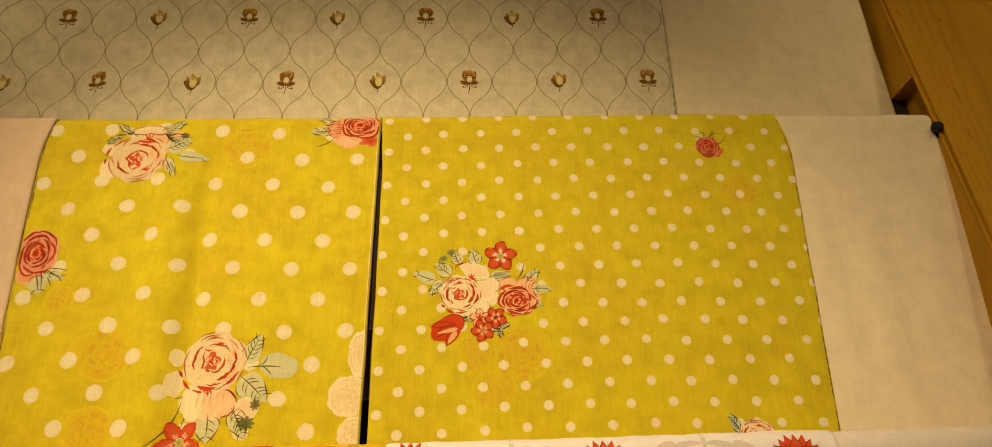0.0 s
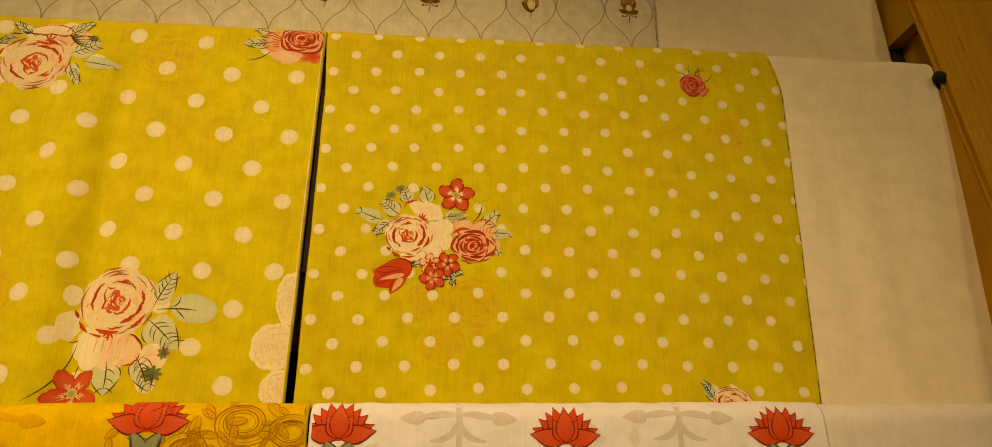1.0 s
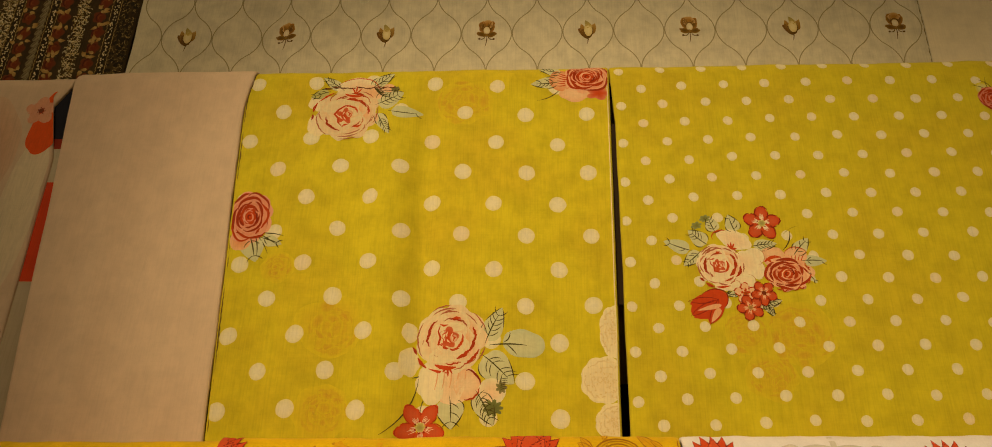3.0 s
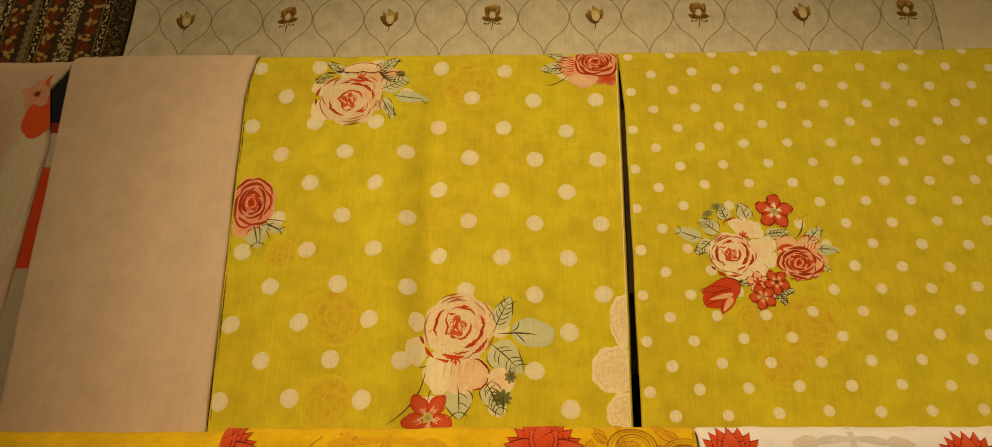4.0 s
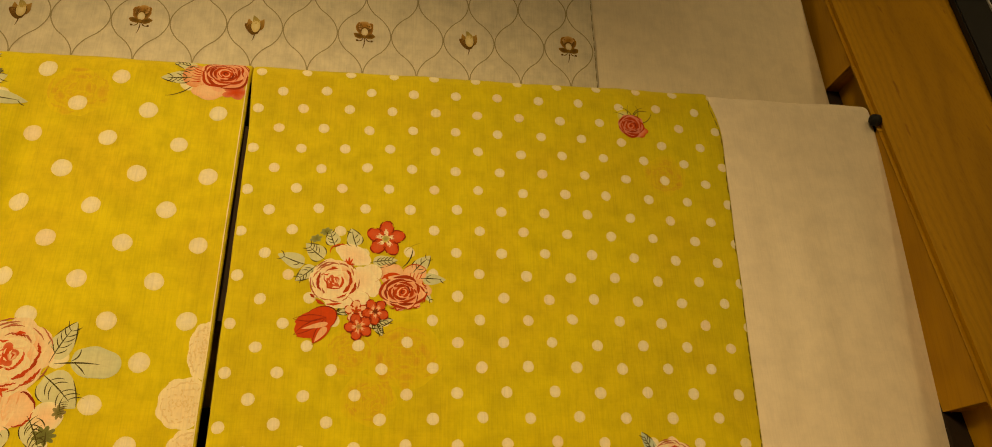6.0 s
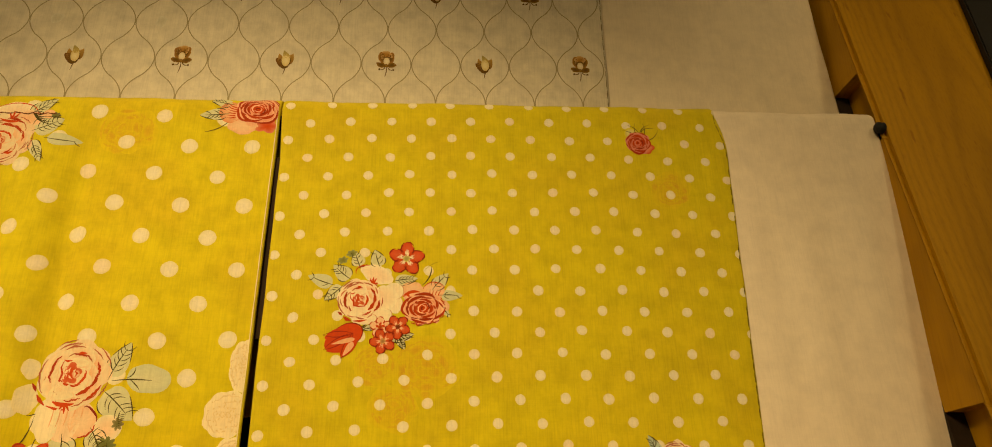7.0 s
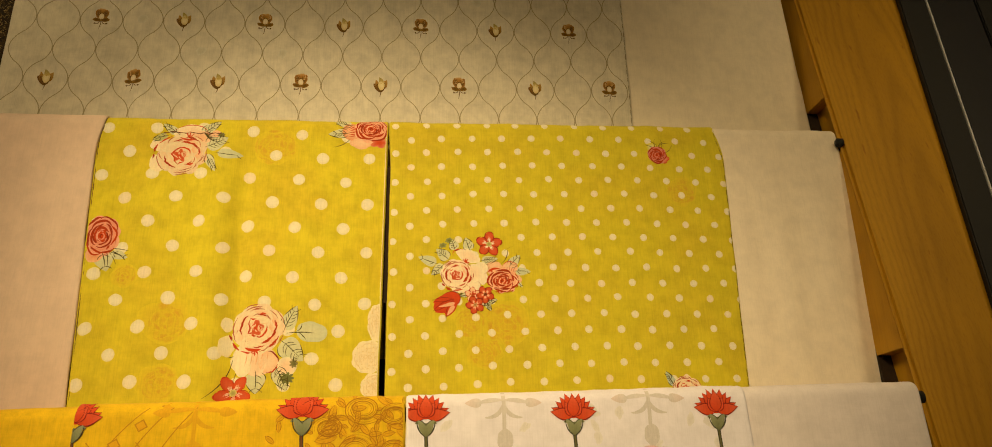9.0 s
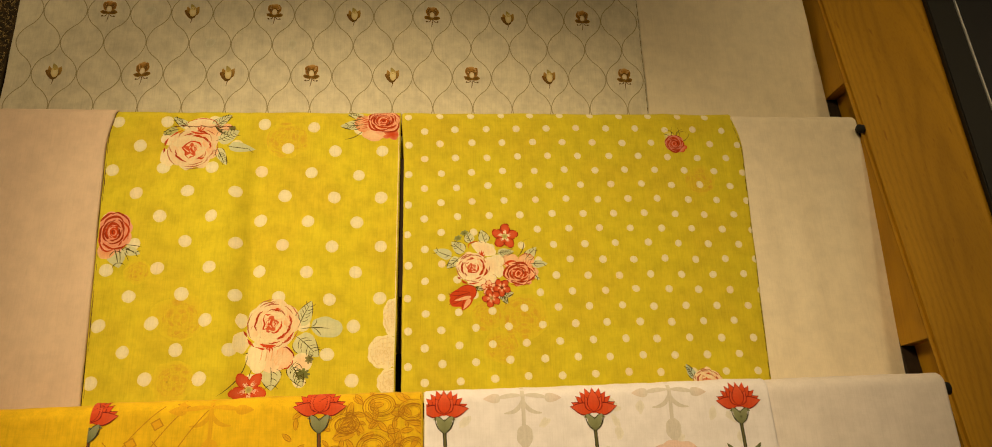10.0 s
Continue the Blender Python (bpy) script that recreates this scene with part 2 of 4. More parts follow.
rack = empty("display_rack", "leaning oak display rack with notched stiles and black rods", "rack")
stile(rack, 0.665, 0.900, 1)
stile(rack, -1.34, -1.56, -1)
TIERS = {"top": (0.966, 2.30), "middle": (0.885, 1.851), "bottom": (0.772, 1.401)}
for front, zc in TIERS.values():
    bar = rod(rack, -1.372, 0.680 if zc > 1.5 else 0.652, front + 0.024, zc - 0.004, 0.0095)
    if 1.5 < zc < 2.0:
        bm = bmesh.new()
        bmesh.ops.create_cone(bm, cap_ends=True, segments=20, radius1=0.0075, radius2=0.0075, depth=0.012)
        bmesh.ops.bevel(bm, geom=[e for e in bm.edges if abs(e.verts[0].co.z - e.verts[1].co.z) < 1e-6], offset=0.002, segments=2, affect="EDGES")
        bmesh.ops.transform(bm, matrix=Matrix.Translation((0.6585, stile_y(zc) - 0.001, zc - 0.003)) @ Matrix.Rotation(radians(90), 4, "Y"), verts=bm.verts[:])
        mesh_object("end_cap", bm, M_ROD, bar, "black plastic end cap", True)


# ---- cloths over the rods ----
class Cloth:
    """A folded length of cloth over a rod: front sheet, roll over the top, back sheet; edges rounded like a fold."""

    def __init__(self, tier, left, right, drop, slope=0.025, fine=2, lift=0.0, thick=0.006, folds=(), seed=0, wave=0.0012, radius=0.018, edge=0.0012, flare=0.0, swell=0.0):
        self.front, self.zc = TIERS[tier]
        self.fine = fine
        self.left, self.right, self.drop, self.slope, self.lift = left, right, drop, slope, lift
        self.thick, self.folds, self.seed, self.wave, self.r, self.edge, self.flare, self.swell = thick, folds, seed, wave, radius + lift, edge, flare, swell

    def zroll(self, x):
        return self.zc + RISE * x + 0.0016 * noise.noise((x * 17, self.seed, 7)) + 0.0007 * noise.noise((x * 60, self.seed, 9))

    def bounds(self, z):
        k = min(max((self.zc - z) / 0.42, -0.1), 1.6)
        wob = self.edge
        l = self.left[0] + (self.left[1] - self.left[0]) * k + wob * noise.noise((z * 14, self.seed, 1))
        r = self.right[0] + (self.right[1] - self.right[0]) * k + wob * noise.noise((z * 14, self.seed, 5))
        if len(self.left) > 2:
            l += self.left[2] * min(max(1 - k / 0.16, 0.0), 1.0)
        r += self.flare * min(max(1 - k / 0.13, 0.0), 1.0) ** 2
        s = min(max(k / 0.5, 0.0), 1.0)
        r += self.swell * s * s * (3 - 2 * s)
        if len(self.right) > 2:
            r += self.right[2] * (max(k, 0.0) / 0.07 if k < 0.07 else max(0.0, 1 - (k - 0.07) / 0.17))
        return l, r

    def wrinkle(self, x, z):
        d = self.wave * (noise.noise((x * 7, z * 3, self.seed)) + 0.5 * noise.noise((x * 19, z * 6, self.seed + 3)))
        fade = min(max((self.zroll(x) - z) / 0.12, 0.0), 1.0)
        d *= 0.3 + 0.7 * fade
        for fx, lean, width, depth, z0 in self.folds:
            c = fx + lean * (self.zc - z)
            g = min(max((z0 - z) / 0.10, 0.0), 1.0) if z0 else 1.0
            d += depth * g * math.exp(-((x - c) / width) ** 2)
        return d

    def surf(self, x, z, off=0.0):
        """The outer face over (x, z); heights past the crest stay on it."""
        zr = self.zroll(x)
        out = off + self.wrinkle(x, z)
        if z <= zr:
            return Vector((x, self.front - self.lift - self.slope * (zr - z) - out, z))
        s = min((z - zr) / self.r, 0.985)
        a = math.asin(s)
        r = self.r + out
        return Vector((x, self.front + 0.018 - r * math.cos(a), zr + r * math.sin(a)))

    def build(self, name, material, label, category="fabric", group=""):
        prof = []  # (kind, value) down the front, over the roll, down the back
        n = 44 * self.fine
        for i in range(n + 1):
            prof.append(("f", self.drop * (1 - i / n)))
        for i in range(1, 10):
            prof.append(("r", i / 10 * math.pi))
        for i in range(5):
            prof.append(("b", 0.36 * i / 4))
        cols = 56 * self.fine
        half = self.thick / 2
        ring = [("front", i / cols) for i in range(cols + 1)]
        ring += [("right", a) for a in (0.25, 0.5, 0.75)]
        backs = cols if self.folds else 12
        ring += [("back", 1 - i / backs) for i in range(backs + 1)]
        ring += [("left", a) for a in (0.25, 0.5, 0.75)]
        bm = bmesh.new()
        rows = []
        for kind, val in prof:
            row = []
            for side, u in ring:
                z = self.zc - val if kind == "f" else self.zc
                l, r = self.bounds(z)
                if side == "front":
                    x, d = l + half + (r - l - 2 * half) * u, 0.0
                elif side == "back":
                    x, d = l + half + (r - l - 2 * half) * u, -self.thick
                elif side == "right":
                    a = math.pi * u
                    x, d = r - half + half * math.sin(a), -half + half * math.cos(a)
                else:
                    a = math.pi * u
                    x, d = l + half - half * math.sin(a), -half - half * math.cos(a)
                zr = self.zroll(x)
                if kind == "f":
                    p = self.surf(x, zr - val, d)
                elif kind == "r":
                    rr = self.r + d + self.wrinkle(x, zr)
                    p = Vector((x, self.front + 0.018 - rr * math.cos(val), zr + rr * math.sin(val)))
                else:
                    p = Vector((x, self.front + 0.018 + self.r + d - 0.01 * val, zr - val))
                row.append(bm.verts.new(p))
            rows.append(row)
        m = len(ring)
        for a, b in zip(rows, rows[1:]):
            for i in range(m):
                bm.faces.new((a[i], a[(i + 1) % m], b[(i + 1) % m], b[i]))
        bm.faces.new(rows[0])
        bm.faces.new(rows[-1][::-1])
        bmesh.ops.triangulate(bm, faces=[f for f in bm.faces if len(f.verts) > 4])
        self.ob = tagged(mesh_object(name, bm, material, smooth=True), label, category, group)
        return self


MID, TOP, LOW = "cloths on the middle rod", "cloths on the top rod", "cloths on the lower rod"
left_folds = ((-0.365, 0.03, 0.026, 0.0080, 1.84), (-0.322, 0.03, 0.016, -0.0075, 1.84), (-0.46, 0.10, 0.035, 0.005, 1.80), (-0.50, 0.05, 0.012, -0.003, 1.80), (-0.21, -0.02, 0.04, 0.004, 1.80))
yellow_l = Cloth("middle", (-0.541, -0.519), (-0.105, -0.110), 0.50, folds=left_folds, seed=1, fine=3, lift=0.003, wave=0.0024).build(
    "rose_print_cloth", M_YELLOW, "lime yellow cotton with large white dots and peach roses", group=MID)
yellow_r = Cloth("middle", (-0.1005, -0.1025, -0.0042), (0.451, 0.436), 0.50, seed=2, wave=0.0015, lift=0.003, flare=-0.011).build(
    "dotted_cloth", M_YELLOW_B, "lime yellow cotton with small white dots and a rose bouquet", group=MID)
white_m = Cloth("middle", (0.424, 0.420), (0.661, 0.654), 0.50, seed=3, swell=0.013, wave=0.0030, folds=((0.600, 0.05, 0.030, 0.004, 1.80), (0.490, 0.01, 0.020, -0.0025, 1.80), (0.540, -0.03, 0.016, 0.0015, 1.80))).build(
    "plain_cloth", M_WHITE, "plain off-white cotton hanging beside the dotted cloth", group=MID)
pink_m = Cloth("middle", (-0.752, -0.722), (-0.540, -0.518), 0.50, seed=4, flare=0.008, lift=0.006, wave=0.004, folds=((-0.675, 0.03, 0.016, 0.0035, 1.82), (-0.630, 0.01, 0.022, -0.0035, 1.82), (-0.570, -0.02, 0.018, 0.003, 1.80), (-0.705, 0.05, 0.010, -0.002, 1.80))).build(
    "plain_cloth", M_PINK, "plain blush cotton hanging beside the rose cloth", group=MID)
floral_m = Cloth("middle", (-1.20, -1.20), (-0.755, -0.752, -0.018), 0.50, seed=5, wave=0.004, folds=((-0.818, 0.0, 0.012, -0.004, 1.83), (-0.785, 0.0, 0.010, 0.002, 1.83))).build(
    "floral_cloth", M_PINK, "blush cotton with orange and pink flowers", group=MID)
ogee = Cloth("top", (-0.742, -0.738), (0.3275, 0.3245), 0.56, seed=6, slope=0.02, wave=0.0015, lift=0.005, folds=((-0.56, 0.02, 0.022, -0.004, 0), (-0.52, 0.02, 0.02, 0.003, 0), (-0.69, 0.0, 0.015, 0.003, 0))).build(
    "ogee_print_cloth", M_OGEE, "cream cotton printed with an ogee lattice and brown flowers", group=TOP)
cream_t = Cloth("top", (0.312, 0.306), (0.6525, 0.6649), 0.56, seed=7, slope=0.02, wave=0.002).build(
    "plain_cloth", M_CREAM, "plain cream cotton hanging beside the ogee print", group=TOP)
mustard = Cloth("bottom", (-0.468, -0.468), (-0.0745, -0.073), 0.45, seed=8, slope=0.02, lift=0.002).build(
    "carnation_cloth", M_MUSTARD, "mustard cotton with red carnations and golden scrollwork", group=LOW)
mustard_plain = Cloth("bottom", (-1.15, -1.15), (-0.462, -0.462), 0.45, seed=9, slope=0.02).build(
    "plain_cloth", M_MUSTARD, "plain mustard cotton hanging beside the carnation cloth", group=LOW)
white_car = Cloth("bottom", (-0.0735, -0.072), (0.380, 0.392), 0.45, seed=10, slope=0.02, lift=0.0015).build(
    "carnation_cloth", M_WHITE_P, "white cotton printed with rows of red carnations", group=LOW)
white_low = Cloth("bottom", (0.366, 0.376), (0.634, 0.640), 0.45, seed=11, slope=0.02, wave=0.002).build(
    "plain_cloth", M_WHITE_LOW, "plain white cotton hanging beside the carnation cloth", group=LOW)
brocade = Cloth("top", (-1.20, -1.20), (-0.738, -0.742), 0.56, seed=12, slope=0.02, wave=0.003, lift=0.003).build(
    "brocade_cloth", M_BROCADE, "dark brown brocade with gold and rust embroidery", group=TOP)
banded = Cloth("middle", (-0.80, -0.80), (-0.735, -0.700), 0.50, seed=13, lift=-0.003, wave=0.0005).build(
    "banded_cloth", M_NAVY, "navy cotton with red and grey bands behind the floral cloth", group=MID)


# ---- dark unit beside the rack ----
def unit_board(name, x0, x1, inset, depth, material, label="", bevel=0.002):
    """A board of the unit's raking front, which laps over the rack's stile."""
    bm = box_bm(x0, x1, 0, depth, 1.10, 2.62, bevel)
    for v in bm.verts:
        v.co.x += 0.115 * (v.co.z - 1.952)
        v.co.y += stile_y(v.co.z) - 0.0125 + inset
    return mesh_object(name, bm, material, unit, label)


unit = empty("dark_display_unit", "black framed unit with slate grey panels and a bright metal edge", "display unit")
bm = box_bm(0.935, 1.50, 0.0, 0.33, 0.0, 2.62, 0.003)
lean(bm)
mesh_object("body", bm, M_BLACK, unit, "black painted cabinet body")
unit_board("frame", 0.8570, 0.9145, 0.0, 0.0118, M_BLACK, "black painted frame")
unit_board("edge_trim", 0.9150, 0.9178, -0.001, 0.0128, M_STEEL, "thin bright steel trim", 0.0005)
unit_board("panel", 0.9184, 1.0225, 0.001, 0.0108, M_SLATE, "slate grey panel")
unit_board("panel", 1.0285, 1.50, 0.002, 0.0098, M_BLACK, "black panel")


# ---- dye prints on the cloths ----
CREAM, PEACH, PINK = (0.89, 0.77, 0.53), (0.82, 0.46, 0.25), (0.76, 0.32, 0.14)
RED, DEEP, DOT = (0.60, 0.060, 0.008), (0.25, 0.018, 0.005), (0.82, 0.745, 0.54)
SAGE, SAGE_D, INK = (0.62, 0.61, 0.36), (0.47, 0.48, 0.25), (0.070, 0.056, 0.013)
LIME, TAN = (0.71, 0.585, 0.014), (0.60, 0.35, 0.022)


def lerp(a, b, k):
    return tuple(p + (q - p) * k for p, q in zip(a, b))


class Dye:
    """One printed motif: flat dyed shapes that lie on the cloth's face, layer over layer."""

    def __init__(self, cloth, name, label="", seed=0):
        self.cloth, self.name, self.label = cloth, name, label
        self.rng = random.Random(seed)
        self.co, self.faces, self.dyes = [], [], []
        self.org, self.unit, self.flip, self.turn = (0, 0), 1.0, 1, 0.0

    def at(self, x, z, unit=1.0, flip=1, turn=0.0):
        """Local coordinates from here on: origin, size of a unit, up or down, turn in degrees."""
        self.org, self.unit, self.flip, self.turn = (x, z), unit, flip, radians(turn)
        return self

    def vert(self, u, v, layer, dye):
        v *= self.flip
        c, s = math.cos(self.turn), math.sin(self.turn)
        x = self.org[0] + self.unit * (u * c - v * s)
        z = self.org[1] + self.unit * (u * s + v * c)
        l, r = self.cloth.bounds(z)
        x = min(max(x, l + 0.0025), r - 0.0025)
        self.co.append(self.cloth.surf(x, z, 0.0002 + 0.000032 * (layer + 2)))
        j = 1 + self.rng.uniform(-0.05, 0.05)
        self.dyes.append(tuple(min(1, q * j) for q in dye))
        return len(self.co) - 1

    def blob(self, u, v, ru, rv, mid, rim, layer, turn=0.0, bumps=0, depth=0.12, rough=0.04, n=36, phase=0.0):
        """A petal or patch: an oval with scalloped or uneven rim, dyed from its middle out."""
        a0, seed = radians(turn), self.rng.uniform(0, 99)
        size = max(ru, rv) * self.unit
        steps = max(3, min(12, round(size / 0.0035)))
        n = max(n, min(60, round(math.tau * size / 0.004)))
        rings = []
        centre = self.vert(u, v, layer, mid)
        for k in ((s + 1) / steps for s in range(steps)):
            ring = []
            for i in range(n):
                a = math.tau * i / n
                rad = 1 + rough * 2 * noise.noise((math.cos(a) * 1.6, math.sin(a) * 1.6, seed))
                if bumps:
                    rad *= 1 - depth + depth * abs(math.cos(bumps * a / 2 + phase)) * 1.4
                p, q = k * rad * ru * math.cos(a), k * rad * rv * math.sin(a)
                ring.append(self.vert(u + p * math.cos(a0) - q * math.sin(a0), v + p * math.sin(a0) + q * math.cos(a0),
                                      layer, lerp(mid, rim, k * k)))
            rings.append(ring)
        for i in range(n):
            j = (i + 1) % n
            self.faces.append((centre, rings[0][i], rings[0][j]))
            for a, b in zip(rings, rings[1:]):
                self.faces.append((a[i], b[i], b[j], a[j]))

    def petal(self, u, v, length, width, turn, root, tip, layer, sharp=0.6, n=14, power=0.8):
        """A leaf or petal from its root along turn (degrees, 0 is right), dyed from root to tip."""
        a = radians(turn)
        ca, sa = math.cos(a), math.sin(a)
        cols = []
        for i in range(n + 1):
            k = i / n
            w = width / 2 * math.sin(math.pi * k ** sharp) ** power if 0 < k < 1 else 0.0
            l = length * k
            cols.append([(l, w * j) for j in (-1, -0.5, 0, 0.5, 1)])
        idx = []
        for i, col in enumerate(cols):
            dye = lerp(root, tip, i / n)
            idx.append([self.vert(u + p * ca - q * sa, v + p * sa + q * ca, layer, dye) for p, q in col])
        for c, d in zip(idx, idx[1:]):
            for j in range(4):
                self.faces.append((c[j], d[j], d[j + 1], c[j + 1]))

    def stroke(self, pts, width, dye, layer, taper=True):
        """A pen line."""
        n = len(pts)
        prev = None
        for i, (x, y) in enumerate(pts):
            x0, y0 = pts[max(i - 1, 0)]
            x1, y1 = pts[min(i + 1, n - 1)]
            d = math.hypot(x1 - x0, y1 - y0) or 1.0
            k = i / max(n - 1, 1)
            w = width / 2 * ((0.25 + 0.75 * math.sin(math.pi * k)) if taper else 1.0)
            nx, ny = -(y1 - y0) / d * w, (x1 - x0) / d * w
            cur = (self.vert(x + nx, y + ny, layer, dye), self.vert(x - nx, y - ny, layer, dye))
            if prev:
                self.faces.append((prev[0], prev[1], cur[1], cur[0]))
            prev = cur

    def arc(self, u, v, ru, rv, a0, a1, width, dye, layer, turn=0.0, n=10, shake=0.03):
        t, s = radians(turn), self.rng.uniform(0, 99)
        pts = []
        for i in range(n + 1):
            a = radians(a0 + (a1 - a0) * i / n)
            k = 1 + shake * 2 * noise.noise((i * 0.6, s, 0))
            p, q = ru * k * math.cos(a), rv * k * math.sin(a)
            pts.append((u + p * math.cos(t) - q * math.sin(t), v + p * math.sin(t) + q * math.cos(t)))
        self.stroke(pts, width, dye, layer)

    def curve(self, x0, y0, x1, y1, bend, width, dye, layer, n=9, taper=True):
        dx, dy = x1 - x0, y1 - y0
        pts = []
        for i in range(n + 1):
            k = i / n
            b = bend * 4 * k * (1 - k)
            pts.append((x0 + dx * k - dy * b, y0 + dy * k + dx * b))
        self.stroke(pts, width, dye, layer, taper)

    def leaf(self, u, v, length, width, turn, layer, veins=5, ink=INK, pale=SAGE, line=1.0, outline=True):
        self.petal(u, v, length, width, turn, lerp(pale, CREAM, 0.15), lerp(pale, SAGE_D, 0.25), layer)
        a = radians(turn)
        f = lambda p, q: (u + p * math.cos(a) - q * math.sin(a), v + p * math.sin(a) + q * math.cos(a))
        self.curve(*f(-0.1 * length, 0), *f(0.8 * length, 0), 0.03, line * 1.4, ink, layer + 3)
        for i in range(veins):
            k = 0.15 + 0.6 * i / max(veins - 1, 1)
            for side in (-1, 1):
                if self.rng.random() < 0.8:
                    self.curve(*f(k * length, 0), *f((k + 0.2) * length, side * width * 0.32), 0.12 * side, line * 1.15, ink, layer + 3, 5)
        if outline:
            for side in (-1, 1):
                for k0, k1 in ((0.05, 0.4), (0.5, 0.98)):
                    if self.rng.random() < 0.75:
                        pts = []
                        for i in range(7):
                            k = k0 + (k1 - k0) * i / 6
                            pts.append(f(length * k, side * width / 2 * math.sin(math.pi * k ** 0.6) ** 0.8))
                        self.stroke(pts, line * 1.3, ink, layer + 3)

    def bloom(self, u, v, ru, rv, layer, line=1.0, pale=CREAM, warm=PEACH, core=RED, ink=DEEP, turn=0.0):
        """An open rose: ragged outer petals, a pale bowl, a warm cup and a torn red heart, drawn over with broken pen lines."""
        R, t = self.rng, radians(turn)
        dark, rust = lerp(core, ink, 0.65), lerp(warm, core, 0.45)

        def spot(x, y):
            return u + ru * (x * math.cos(t) - y * math.sin(t)), v + rv * (x * math.sin(t) + y * math.cos(t))

        def tint(k):
            return lerp(pale, warm, 0.66 * k)

        def patch(x, y, a, c, mid, rim, lay, tilt=0.0, **more):
            self.blob(*spot(x, y), a * ru, c * rv, mid, rim, layer + lay, turn + tilt, **more)

        def whorl(k, a0, a1, w, dye, lay, shake=0.03):
            self.arc(*spot(0, 0), k * ru, k * rv, a0, a1, w, dye, layer + lay, turn, 14, shake)

        def pen(pts, w, dye, lay=8):
            self.stroke([spot(*p) for p in pts], w, dye, layer + lay)

        for i in range(9):
            a = math.tau * i / 9 + R.uniform(-0.12, 0.12)
            k = 0.10 + 0.55 * max(0.0, math.cos(a - 0.3))
            patch(0.66 * math.cos(a), 0.66 * math.sin(a), 0.40, 0.36, tint(k + 0.1), tint(k), 0, R.uniform(0, 180), rough=0.06)
        patch(0, 0, 0.92, 0.94, tint(1.1), tint(0.40), 1, bumps=7, depth=0.04)
        for ring, (dist, size, n, turned) in enumerate(((0.56, 0.44, 6, 0.5), (0.36, 0.38, 5, 0.1))):
            for i in range(n):
                a = math.tau * (i + turned) / n + R.uniform(-0.10, 0.10)
                shade = 0.55 + 0.75 * max(0.0, math.cos(a - 0.2)) + 0.2 * ring
                x, y = dist * math.cos(a), dist * math.sin(a) - 0.04
                lay = 2 + 2 * ring + 0.15 * i
                patch(x - 0.05 * math.cos(a), y - 0.05 * math.sin(a), size * 0.86, size * 1.06, tint(shade + 0.35), tint(shade * 0.18), lay, math.degrees(a), bumps=3, depth=0.07, rough=0.06)
                for a0, a1, w in ((-62, -8, 1.5), (6, 58, 1.1)):
                    if R.random() < 0.62:
                        self.arc(*spot(x - 0.05 * math.cos(a), y - 0.05 * math.sin(a)), size * 0.86 * ru, size * 1.06 * rv, a0, a1, line * w, lerp(rust, ink, R.uniform(0.2, 0.7)), layer + lay + 0.1, turn + math.degrees(a), 10, 0.03)
        patch(-0.12, -0.46, 0.50, 0.25, tint(0.35), tint(0.0), 5, 6, bumps=4, depth=0.10)
        patch(0.02, 0.06, 0.42, 0.42, tint(1.2), tint(0.30), 5.5, rough=0.08)
        patch(-0.30, 0.14, 0.13, 0.30, tint(0.4), tint(0.0), 5.7, 8)
        patch(0.06, 0.34, 0.30, 0.13, tint(0.4), tint(0.0), 5.7, -6)
        patch(0.26, -0.10, 0.15, 0.28, tint(0.5), tint(0.05), 5.8, 12)
        patch(-0.08, 0.02, 0.25, 0.30, core, lerp(core, warm, 0.2), 6, 10, bumps=5, depth=0.30, rough=0.16)
        patch(0.07, -0.01, 0.11, 0.12, tint(0.45), lerp(rust, core, 0.3), 7, rough=0.12)
        for p, q in (((-0.10, 0.20), (-0.13, 0.04)), ((-0.20, 0.12), (-0.22, -0.02)), ((-0.12, -0.04), (-0.02, -0.14)), ((0.04, 0.14), (0.0, 0.04))):
            pen((p, ((p[0] + q[0]) / 2 - 0.02, (p[1] + q[1]) / 2), q), 0.045 * ru, tint(0.35))
        pen(((0.03, 0.08), (0.10, 0.02), (0.06, -0.08)), 0.07 * ru, core)
        pen(((-0.34, 0.42), (-0.22, 0.37), (-0.10, 0.40)), 0.07 * ru, core)
        pen(((-0.33, 0.38), (-0.38, 0.20), (-0.31, 0.02), (-0.36, -0.18), (-0.16, -0.30), (0.08, -0.36), (0.24, -0.30)), 0.075 * ru, lerp(core, ink, 0.25))
        whorl(0.33, -76, 20, line * 2.2, core, 8, 0.04)
        pen(((0.00, 0.57), (0.12, 0.62), (0.26, 0.60)), 0.085 * ru, core)
        pen(((0.02, 0.56), (0.14, 0.58)), 0.03 * ru, dark, 9)
        whorl(0.68, 128, 200, line * 2.6, dark, 8, 0.05)
        for k, a0, a1, w in ((0.69, 30, -4, 2.2), (0.65, 2, -36, 2.8), (0.62, -30, -74, 3.2), (0.86, -22, -62, 2.4), (0.76, -66, -100, 1.5), (0.57, 60, 96, 1.6)):
            whorl(k, a0, a1, line * w, lerp(core, ink, R.uniform(0.3, 0.7)), 8, 0.025)
        pen(((-1.10, -0.24), (-1.02, -0.36), (-0.98, -0.46)), line * 2.6, dark)
        pen(((-0.94, -0.55), (-0.85, -0.70), (-0.68, -0.86)), line * 3.2, lerp(core, ink, 0.3))
        pen(((-0.62, -0.88), (-0.34, -0.98), (-0.02, -1.03)), line * 2.2, core)
